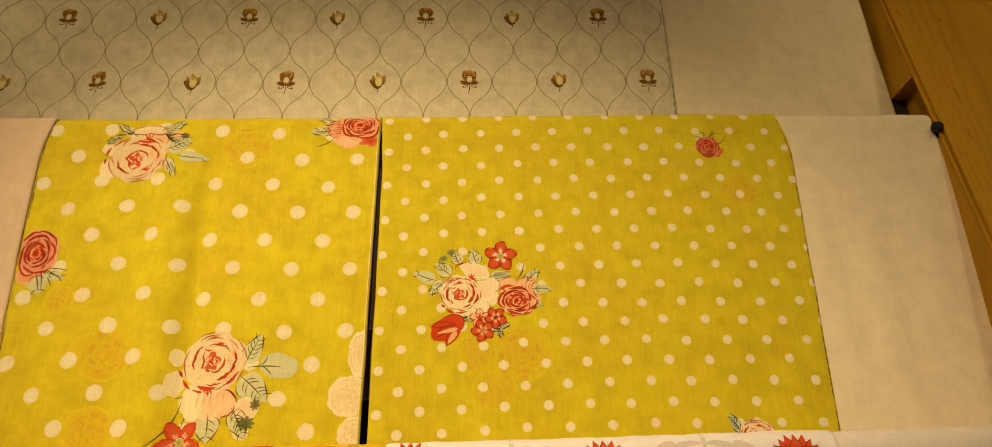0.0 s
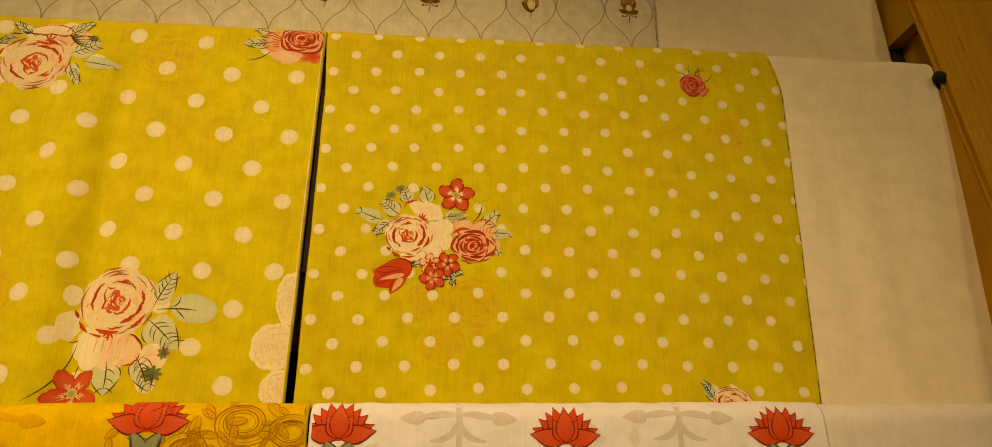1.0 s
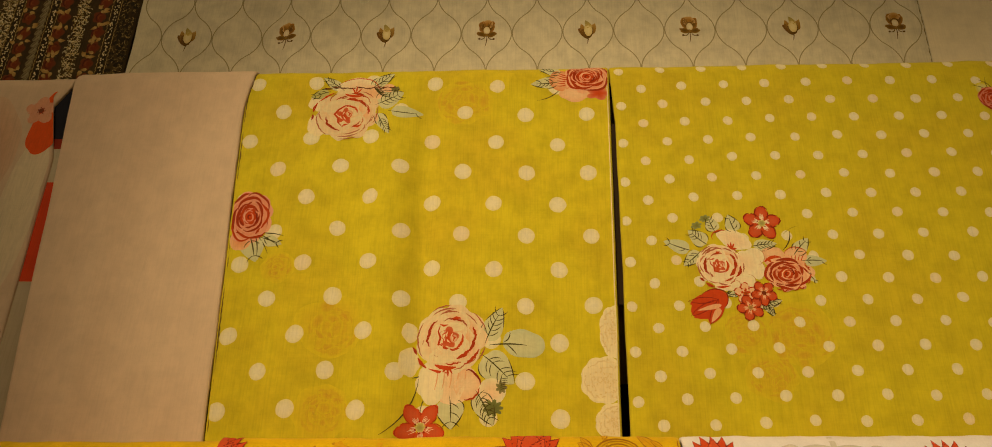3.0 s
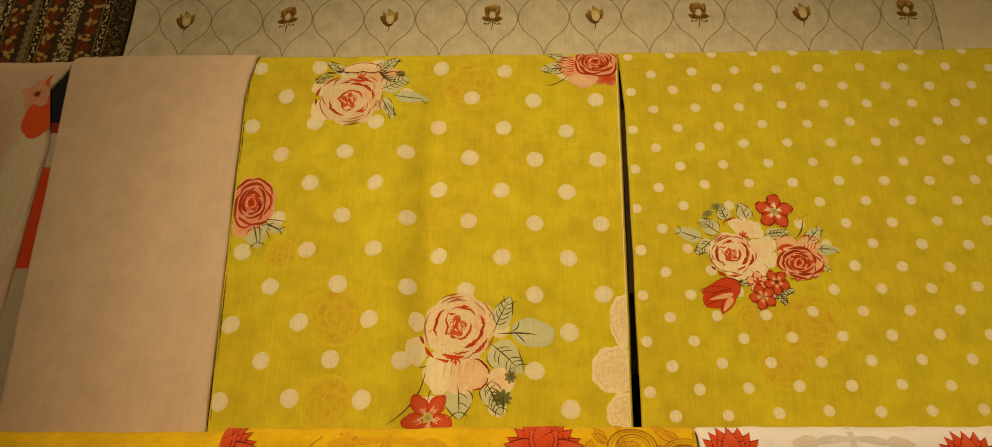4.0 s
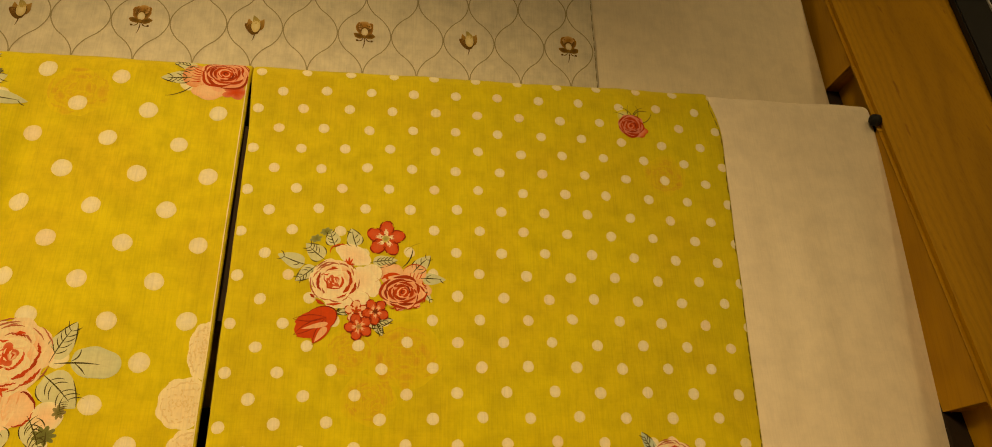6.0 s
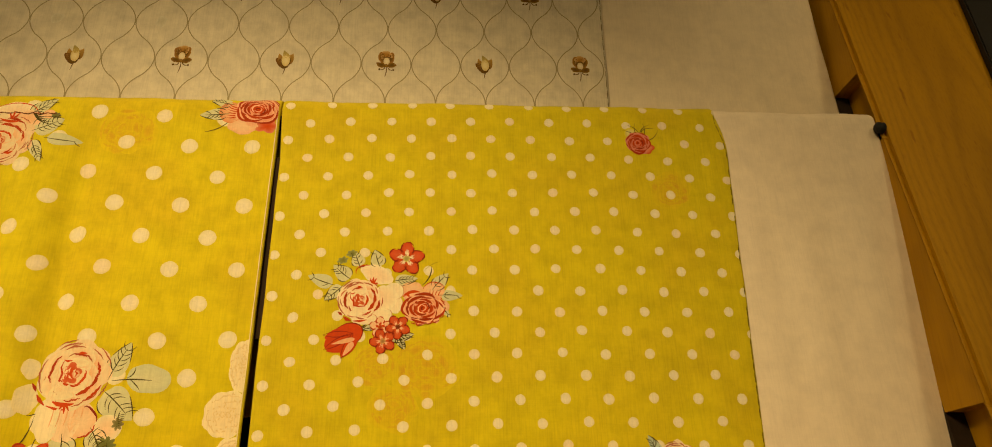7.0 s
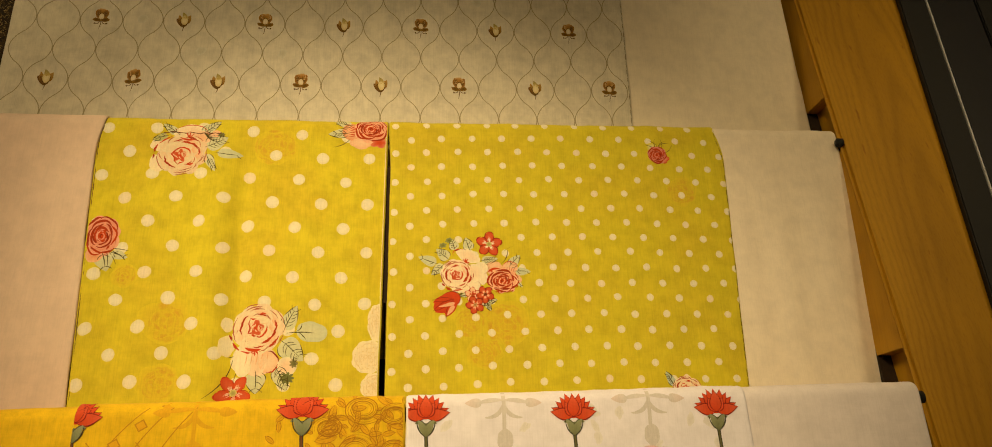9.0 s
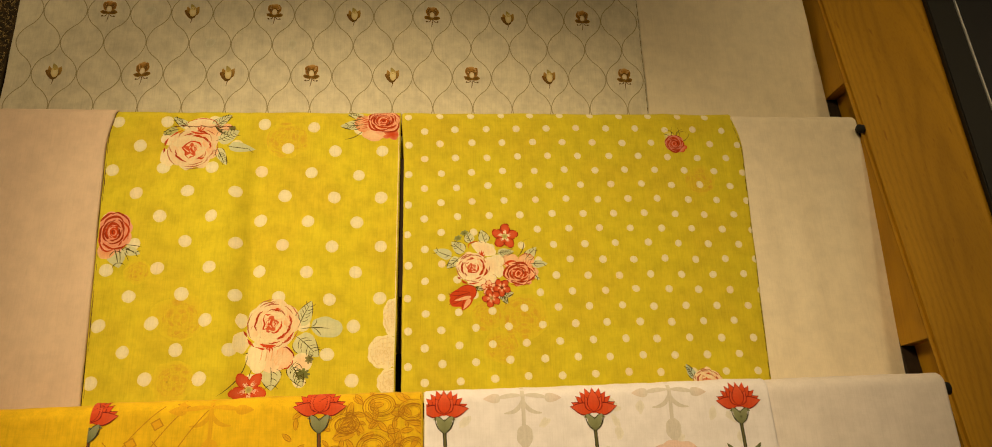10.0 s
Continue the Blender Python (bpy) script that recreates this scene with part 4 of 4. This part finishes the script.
for tip, a, length, w in (((8, 440), 192, 146, 70), ((20, 506), 216, 160, 74), ((100, 546), 243, 136, 66)):
    d.petal(*g(152, 424), length, w, a, RED, lerp(RED, DEEP, 0.12), 7, sharp=0.9, power=0.7)
    d.curve(*g(140, 430), *g(*tip), 0.10, 4.5, DEEP, 9)
    d.curve(*g(140, 430), *g(*tip), -0.10, 4.0, DEEP, 9)
d.petal(*g(152, 455), 112, 22, 194, lerp(PEACH, RED, 0.15), PEACH, 10)
d.petal(*g(146, 470), 80, 28, 236, lerp(PEACH, RED, 0.15), PEACH, 10)
d.arc(*g(112, 442), 80, 54, -70, 110, 6, DEEP, 11, turn=30)
d.build()

d = Dye(yellow_r, "rosebud_print", "small red rosebud with fine tendrils", 32).at(0.335, 1.8165, MM)
d.blob(-9, 13, 9, 9, lerp(SAGE, LIME, 0.3), LIME, 1)
for a, b in ((60, 0.2), (80, -0.2), (100, 0.15), (125, -0.2), (40, 0.3), (150, -0.1)):
    d.curve(2, 6, 2 + 26 * math.cos(radians(a)), 6 + 24 * math.sin(radians(a)), b, 0.9, INK, 2)
d.blob(7, -6, 12, 9, PINK, RED, 2, bumps=5, depth=0.15)
d.coil(-1, 0, 17, 16, 3, pale=(0.72, 0.27, 0.17), warm=(0.50, 0.07, 0.03), line=1.0, turn=30)
d.curve(0, 6, 26, 20, -0.25, 1.0, INK, 2)
d.build()

d = Dye(yellow_r, "rosebud_print", "pale rose half hidden at the cloth's foot", 33).at(0.338, 1.436, MM)
d.leaf(-18, 4, 24, 12, 120, 1, pale=(0.45, 0.56, 0.48))
d.bloom(0, 0, 22, 18, 2, line=0.9)
d.build()

# thin shadow at the dotted cloth's right edge, drawn in dark dye
d = Dye(yellow_r, "edge_shadow_line", "dark line of painted shadow along the cloth's edge", 34)
for i in range(34):
    z0 = 1.86 - i * 0.0128
    if d.rng.random() < 0.8:
        x = yellow_r.bounds(z0)[1] - 0.003
        d.at(0, 0).curve(x, z0, yellow_r.bounds(z0 - 0.011)[1] - 0.003, z0 - 0.011, 0.03, 0.0016, (0.10, 0.075, 0.01), 1, 5)
tagged(d.build(), kind="stuff")

# ogee lattice and brown flowers
PITCH, ROW = 0.0679, 0.0602
d = Dye(ogee, "ogee_print", "fine grey-brown ogee lattice", 41)
LINE = (0.35, 0.295, 0.17)
for k in range(-24, 20):
    xk = -0.257 + PITCH / 4 + PITCH / 2 * k
    pts = []
    z = 1.83
    while z < 2.31:
        ph = math.pi * (z - 1.966) / ROW
        c = math.cos(ph)
        bulge = math.copysign(abs(c) ** 0.8, c)
        pts.append((xk + PITCH / 4 * bulge * (1 if k % 2 == 0 else -1) * 0.97, z + RISE * xk + 0.004))
        z += ROW / 12
    if xk > -0.73 and xk < 0.318:
        d.stroke(pts, 0.0014, LINE, 0, taper=False)
d.build()


def ogee_flower(x, z, lily, seed):
    d = Dye(ogee, "flower_print", "", seed).at(x, z, MM)
    brown, gold, ochre = (0.13, 0.065, 0.012), (0.60, 0.42, 0.12), (0.32, 0.17, 0.03)
    d.curve(0, -4, -2, -23, 0.06, 1.3, brown, 1)
    if lily:
        for s, tip in ((-1, (0.42, 0.20, 0.04)), (1, (0.42, 0.20, 0.04))):
            d.blob(s * 5, 9, 6, 9.5, brown, tip, 1, -s * 14, rough=0.1)
        d.blob(0, 13, 8, 7.5, (0.42, 0.19, 0.03), (0.66, 0.42, 0.16), 1, rough=0.14)
        for s in (-1, 1):
            d.blob(s * 7, -3, 7, 4, brown, ochre, 2, s * 12, rough=0.12)
            d.curve(s * 2, -6, s * 9, -11, -0.25 * s, 1.5, brown, 2)
            d.blob(s * 9.5, -10.5, 1.6, 1.6, brown, brown, 2, n=8)
        d.blob(0, 3.5, 4.4, 6, (0.80, 0.70, 0.50), (0.70, 0.55, 0.28), 3)
        d.arc(0, 4, 4.6, 6.8, -20, 200, 1.3, brown, 4)
        d.blob(0, -4, 3, 3, ochre, brown, 3)
    else:
        d.petal(4, -11, 22, 13, 140, brown, (0.20, 0.09, 0.015), 1, power=0.55)
        d.petal(-3, -11, 24, 12, 62, brown, (0.60, 0.36, 0.10), 1, power=0.55)
        d.petal(-4, -6, 18, 9, 106, (0.22, 0.10, 0.015), (0.50, 0.28, 0.07), 1)
        d.petal(4, -6, 19, 9, 72, (0.22, 0.10, 0.015), (0.50, 0.30, 0.08), 2)
        d.blob(0.5, 0.5, 6.2, 10, (0.80, 0.68, 0.38), (0.68, 0.52, 0.20), 3, rough=0.06)
        d.petal(2.5, 4, 14, 8, 114, gold, (0.36, 0.30, 0.10), 3)
        d.arc(0.5, 0, 6.0, 10.2, 150, 400, 1.5, brown, 4)
    d.build()


for row in range(0, 3):
    for i in range(-4, 5):
        x = -0.257 + 2 * PITCH * i + PITCH * (row % 2)
        z = 1.9715 + 2 * ROW * row + RISE * x
        if -0.72 < x < 0.31 and z < 2.28:
            ogee_flower(x, z, i % 2 == 0 if row % 2 == 0 else i % 2 != 0, 100 + row * 20 + i)
d = Dye(ogee, "faded_spot_print", "faint grey spots in the empty cells", 43)
for row in range(0, 5):
    for i in range(-8, 10):
        x = -0.257 + PITCH * i + (PITCH / 2 if row % 2 else 0)
        if d.rng.random() < 0.22 and -0.72 < x < 0.31:
            d.at(x, 1.9715 + ROW * row + RISE * x, MM).blob(0, 0, 8, 9, (0.62, 0.57, 0.43), (0.71, 0.67, 0.55), -1, rough=0.2, n=16)
tagged(d.build(), kind="stuff")

# carnations
C_RED, C_DARK, C_GREEN, C_INK = (0.66, 0.058, 0.006), (0.20, 0.012, 0.006), (0.17, 0.20, 0.11), (0.045, 0.04, 0.025)


def carnation(d, x, z, size=1.0, half=False, stem_dye=(0.13, 0.12, 0.05)):
    """A stylised carnation: serrated fan of petals, cup, stem and two leaves."""
    d.at(x, z, MM * size)
    d.blob(0, -1, 19, 11, C_RED, C_RED, 2)
    fan = [(158, 31, 12), (22, 31, 12), (140, 30, 12), (40, 30, 12), (124, 30, 12), (56, 30, 12), (108, 31, 12), (72, 31, 12), (90, 30, 12), (170, 31, 15), (10, 31, 15), (120, 21, 13), (60, 21, 13), (90, 26, 16)]
    for k, (a, length, width) in enumerate(fan):
        if half and a > 95:
            continue
        y0 = -9 if a in (170, 10) else -10
        d.petal(0, y0, length, width, a, lerp(C_RED, C_DARK, 0.10), lerp(C_RED, PEACH, 0.12 if k > 8 else 0.05), 3 + k, sharp=0.8, power=0.85 if k == 13 else 1.15)
        ca, sa = math.cos(radians(a)), math.sin(radians(a))
        for s in (-1, 1):
            pts = []
            for i in range(10):
                t = i / 9
                w = s * width / 2 * math.sin(math.pi * t ** 0.8) ** (0.85 if k == 13 else 1.15)
                pts.append((length * t * ca - w * sa, y0 + length * t * sa + w * ca))
            d.stroke(pts, 1.3, C_DARK, 3.5 + k)
    green = (0.20, 0.21, 0.10)
    d.blob(0, -25, 6.2, 8.5, green, lerp(green, C_INK, 0.3), 18)
    for s in (-1, 1):
        d.petal(0, -29, 19, 10, 90 - s * 30, green, (0.30, 0.32, 0.18), 19)
        d.petal(s * 8, -15, 6, 4, 90 - s * 110, (0.30, 0.32, 0.18), green, 19)
        d.curve(0, -34, s * 11, -13, -0.16 * s, 1.4, C_INK, 20)
        d.curve(0, -20, s * 9, -13, 0.12 * s, 1.1, C_INK, 20)
        d.petal(0, -82, 34, 9, 90 - s * 42, green, lerp(green, C_INK, 0.3), 2)
        d.curve(0, -82, s * 23, -57, -0.1 * s, 1.1, C_INK, 4)
    d.curve(0, -33, 1, -150, 0.01, 4.6, C_INK, 1, taper=False)
    d.curve(0, -33, 1, -150, 0.01, 2.2, stem_dye, 2, taper=False)
    for s in (-1, 1):
        d.blob(s * 26, -74, 9, 7, C_RED, C_DARK, 3, bumps=5, depth=0.2)


def ghost_carnation(d, x, z, grey, blush):
    """The print of the folded layer under it, showing through upside down."""
    d.at(x, z, MM)
    d.curve(0, 8, 0, -44, 0.01, 5, grey, 0, taper=False)
    for s in (-1, 1):
        d.curve(0, -2, s * 34, -6, 0.05 * s, 6, grey, 0)
        d.petal(s * 28, -5, 22, 12, 90 - s * 92, grey, lerp(grey, blush, 0.5), 0)
        d.curve(0, -4, s * 24, -24, -0.22 * s, 5.5, grey, 0)
    d.blob(1, -52, 10, 14, grey, grey, 0, rough=0.08)
    d.blob(3, -82, 32, 18, blush, blush, 1, bumps=7, depth=0.14, rough=0.1)


for x, z in ((-0.048, 1.3985), (0.142, 1.3975), (0.335, 1.401)):
    d = Dye(white_car, "carnation_print", "red carnation with green stem", 51)
    carnation(d, x, z)
    d.build()
for x in (0.051, 0.243):
    d = Dye(white_car, "show_through_print", "faint grey flower showing through", 52)
    ghost_carnation(d, x, 1.4105 + RISE * x, (0.66, 0.61, 0.60), (0.82, 0.60, 0.56))
    d.build()
d = Dye(white_car, "smudge_print", "faint grey smudges", 53)
for i in range(14):
    x = d.rng.uniform(-0.05, 0.36)
    d.at(x, d.rng.uniform(1.33, 1.40), MM).blob(0, 0, 9, 5, (0.75, 0.70, 0.68), (0.82, 0.77, 0.78), -1, d.rng.uniform(0, 180), rough=0.2, n=16)
tagged(d.build(), kind="stuff")

OCHRE, OCHRE_D = (0.52, 0.25, 0.006), (0.40, 0.17, 0.005)
d = Dye(mustard, "scroll_print", "ochre acanthus scrollwork", 61)
d.at(0, 0, 1)
SHADE = (0.74, 0.40, 0.004)


def scroll(cx, cz, r, way, start):
    """A coiled band of engraved lines with leaf lobes along its outer side."""
    def place(turns, rad):
        a = start + way * turns * math.tau
        return cx + 1.35 * rad * math.cos(a), cz + rad * math.sin(a)
    for k, w, dye in ((1.0, 0.0013, OCHRE_D), (0.86, 0.0008, OCHRE), (0.70, 0.0011, OCHRE_D), (0.55, 0.0007, OCHRE)):
        d.stroke([place(1.45 * i / 30, r * k * (1 - 0.50 * i / 30)) for i in range(31)], w, dye, 2)
    for i in range(6):
        x, z = place(0.13 * i, r * (1.0 - 0.04 * i))
        lean = math.degrees(start + way * 0.13 * i * math.tau) + way * 48
        leaf_lobe(x, z, r * d.rng.uniform(0.55, 0.85), lean, way)


def leaf_lobe(x, z, length, lean, way):
    d.petal(x, z, length, length * 0.42, lean, SHADE, lerp(SHADE, OCHRE, 0.3), 0)
    tip = x + length * math.cos(radians(lean)), z + length * math.sin(radians(lean))
    for bend, w, dye in ((0.20, 0.0010, OCHRE_D), (0.02, 0.0006, OCHRE), (-0.18, 0.0008, OCHRE_D)):
        d.curve(x, z, *tip, bend * way, w, dye, 2, 7)


for i, (cx, cz, r) in enumerate(((-0.126, 1.400, 0.020), (-0.087, 1.393, 0.015), (-0.134, 1.352, 0.021), (-0.089, 1.350, 0.017), (-0.168, 1.378, 0.015), (-0.190, 1.338, 0.018), (-0.130, 1.303, 0.021), (-0.090, 1.308, 0.016))):
    scroll(cx, cz, r, 1 if i % 2 else -1, 0.9 * i)
for i in range(40):
    x, z = -0.081 - 0.0098 * (i % 10) + d.rng.uniform(-0.004, 0.004), 1.396 - 0.024 * (i // 10) + d.rng.uniform(-0.010, 0.010)
    leaf_lobe(x, z, d.rng.uniform(0.014, 0.024), d.rng.uniform(0, 360), d.rng.choice((-1, 1)))
for i in range(6):
    leaf_lobe(-0.184 + 0.003 * i, 1.362 + 0.004 * i, 0.028 - 0.002 * i, 10 + 9 * i, 1)
    leaf_lobe(-0.232 + 0.004 * (i % 2), 1.386 - 0.013 * i, 0.015, 40 + 50 * (i % 3), -1)
d.build()
d = Dye(mustard, "lattice_print", "thin ochre lattice with small squares", 62).at(0, 0, 1)
for i in range(3):
    x0 = -0.437 + 0.028 * i
    d.curve(x0, 1.34 - 0.01 * i, x0 + 0.055, 1.405, 0.05, 0.0012, OCHRE, 0, taper=False)
    d.curve(x0 + 0.02, 1.335, x0 - 0.012, 1.365, 0.02, 0.0012, OCHRE, 0, taper=False)
    d.at(x0 + 0.02, 1.362 + 0.022 * i, MM, turn=32)
    d.stroke([(-6, 0), (6, 0)], 11, OCHRE, 0, taper=False)
    d.stroke([(-4.5, 0), (4.5, 0)], 8, (0.72, 0.38, 0.006), 0.5, taper=False)
    d.at(0, 0, 1)
d.build()
d = Dye(mustard, "carnation_print", "red carnation with grey-green cup", 63)
carnation(d, -0.200, 1.4045, 1.06, stem_dye=(0.16, 0.06, 0.02))
d.build()
d = Dye(mustard, "carnation_print", "half a red carnation at the cloth's edge", 65)
carnation(d, -0.4645, 1.3985, 1.0, half=True, stem_dye=(0.16, 0.06, 0.02))
d.build()
d = Dye(mustard, "show_through_print", "faint ochre flower showing through", 64)
ghost_carnation(d, -0.328, 1.4045, (0.71, 0.39, 0.006), (0.72, 0.37, 0.008))
d.build()


# bands behind the floral cloth
d = Dye(banded, "band_print", "red and grey bands", 71).at(0, 0, 1)
for z0, z1, dye in ((1.7635, 1.750, (0.30, 0.03, 0.015)), (1.750, 1.706, (0.55, 0.48, 0.38)), (1.706, 1.585, (0.62, 0.055, 0.012)), (1.585, 1.38, (0.50, 0.42, 0.32))):
    for i in range(8):
        za, zb = z0 + (z1 - z0) * i / 8, z0 + (z1 - z0) * (i + 1) / 8
        a, b, c, e = (d.vert(x, z, 1, dye) for x, z in ((-0.79, za), (-0.71, za), (-0.71, zb), (-0.79, zb)))
        d.faces.append((a, b, c, e))
d.build()
ORANGE = (0.80, 0.10, 0.012)
edge = floral_m.bounds(1.77)[1]
d = Dye(floral_m, "flower_print", "orange blossom with a pink flower", 72).at(edge, 1.7805, MM)
d.blob(-20, -120, 24, 108, (0.77, 0.66, 0.50), (0.77, 0.64, 0.50), 0, -4, rough=0.04)
d.blob(-11, 0, 20, 41, ORANGE, ORANGE, 1, -14, rough=0.05)
d.blob(-7, 33, 14, 16, ORANGE, ORANGE, 1, rough=0.05)
d.flower(-25, 20, 19, 3, dye=(0.78, 0.38, 0.27), rim=(0.74, 0.33, 0.22), heart=(0.3, 0.05, 0.03), line=0.5, slim=0.40, rays=(0.74, 0.34, 0.24))
d.build()
d = Dye(floral_m, "flower_print", "large faded peach petal", 74).at(-0.845, 1.755, MM)
d.blob(0, 0, 48, 66, (0.66, 0.40, 0.28), (0.72, 0.50, 0.37), 0, 8, rough=0.06)
d.build()
d = Dye(floral_m, "flower_print", "orange blossom with a grey band", 75).at(-0.775, 1.492, MM)
d.blob(-6, 0, 26, 36, ORANGE, (0.76, 0.12, 0.02), 1, rough=0.05)
d.blob(-4, 19, 22, 6, (0.20, 0.18, 0.13), (0.26, 0.22, 0.15), 2, -4)
d.blob(-6, -32, 24, 9, (0.03, 0.025, 0.02), (0.06, 0.04, 0.03), 2, 6)
d.curve(-30, 38, 20, 36, 0.05, 3.0, (0.25, 0.06, 0.02), 3)
d.build()
for x, z, r in ((-0.92, 1.70, 0.030), (-0.90, 1.60, 0.036), (-0.84, 1.50, 0.028)):
    d = Dye(floral_m, "flower_print", "pale pink flower", 73).at(x, z)
    d.flower(0, 0, r, 1, dye=(0.78, 0.40, 0.28), rim=(0.74, 0.34, 0.22), heart=(0.5, 0.1, 0.05), line=0.0008)
    d.build()

# embroidery on the brocade
RUST, OLIVE, BRASS = (0.17, 0.028, 0.007), (0.11, 0.078, 0.024), (0.56, 0.38, 0.13)
d = Dye(brocade, "stripe_embroidery", "gold and rust embroidered stripes", 81).at(0, 0, 1)
R = d.rng
BRIGHT, SOOT = (0.86, 0.76, 0.50), (0.022, 0.016, 0.008)
hem = brocade.bounds(2.0)[1]
for off, kind in ((0.014, "tangle"), (0.034, "chain"), (0.053, "rose"), (0.080, "fleck"), (0.106, "rose"), (0.121, "chain"), (0.134, "vine"), (0.155, "rose"), (0.172, "chain"), (0.188, "fleck"), (0.212, "rose")):
    z, x0 = 1.84, hem - off
    while z < 2.22:
        d.at(x0, z, MM)
        if kind == "rose":
            d.blob(R.uniform(-2, 2), 0, 9, 11, RUST, lerp(RUST, OLIVE, 0.3), 1, bumps=5, depth=0.2)
            d.arc(0, 0, 6, 7, R.uniform(0, 90), R.uniform(200, 320), 2.0, (0.08, 0.014, 0.006), 2)
            d.arc(0, 0, 3, 3.5, R.uniform(0, 90), R.uniform(200, 320), 1.6, (0.24, 0.06, 0.015), 2)
            for k in range(5):
                a, y = R.uniform(0, 360), R.uniform(9, 17)
                d.petal(R.uniform(-9, 9), y, 9, 5, a, BRASS, (0.30, 0.14, 0.03), 3)
            z += 0.026
        elif kind == "fleck":
            for k in range(22):
                a = R.uniform(0, 360)
                u, v = R.uniform(-9, 9), R.uniform(-5, 5)
                d.curve(u, v, u + 4.5 * math.cos(radians(a)), v + 4.5 * math.sin(radians(a)), R.uniform(-0.5, 0.5), 1.0, lerp(BRASS, BRIGHT, R.random()), 2, 4)
            z += 0.009
        elif kind == "tangle":
            for k in range(9):
                d.blob(R.uniform(-12, 12), R.uniform(-5, 5), R.uniform(2, 4), R.uniform(1.5, 3), SOOT, SOOT, 1, R.uniform(0, 180), n=8)
            for k in range(12):
                a, u, v = R.uniform(0, 360), R.uniform(-12, 12), R.uniform(-5, 5)
                d.curve(u, v, u + 4 * math.cos(radians(a)), v + 4 * math.sin(radians(a)), R.uniform(-0.6, 0.6), 0.7, lerp(OLIVE, BRASS, R.random()), 2, 5)
            z += 0.009
        elif kind == "chain":
            d.blob(0, 0, 4.5, 4, SOOT, SOOT, 1, n=10)
            for k in range(4):
                d.blob(R.uniform(-3, 3), R.uniform(-3, 3), 1.0, 1.4, BRIGHT, BRASS, 2, n=6)
            d.curve(-5, -3, -5, 4, 0.2, 0.9, BRASS, 2, 4)
            d.curve(5, -3, 5, 4, -0.2, 0.9, BRASS, 2, 4)
            z += 0.007
        else:
            d.petal(-5, -4, 18, 6, 55, (0.26, 0.20, 0.11), (0.34, 0.27, 0.15), 2)
            d.curve(-6, -5, 6, 9, 0.08, 1.2, SOOT, 3, 5)
            d.petal(5, -2, 9, 4, 120, OLIVE, (0.40, 0.34, 0.2), 2)
            z += 0.010
d.build()

# seam shadow beside the ogee cloth, painted as a dark line on its edge
d = Dye(ogee, "edge_shadow_line", "dark line of painted shadow along the cloth's edge", 42).at(0, 0, 1)
for i in range(24):
    z0 = 1.86 + i * 0.0165
    d.curve(ogee.bounds(z0)[1] - 0.003, z0, ogee.bounds(z0 + 0.016)[1] - 0.003, z0 + 0.016, 0.02, 0.0012, (0.22, 0.17, 0.09), 1, 5)
d.build()
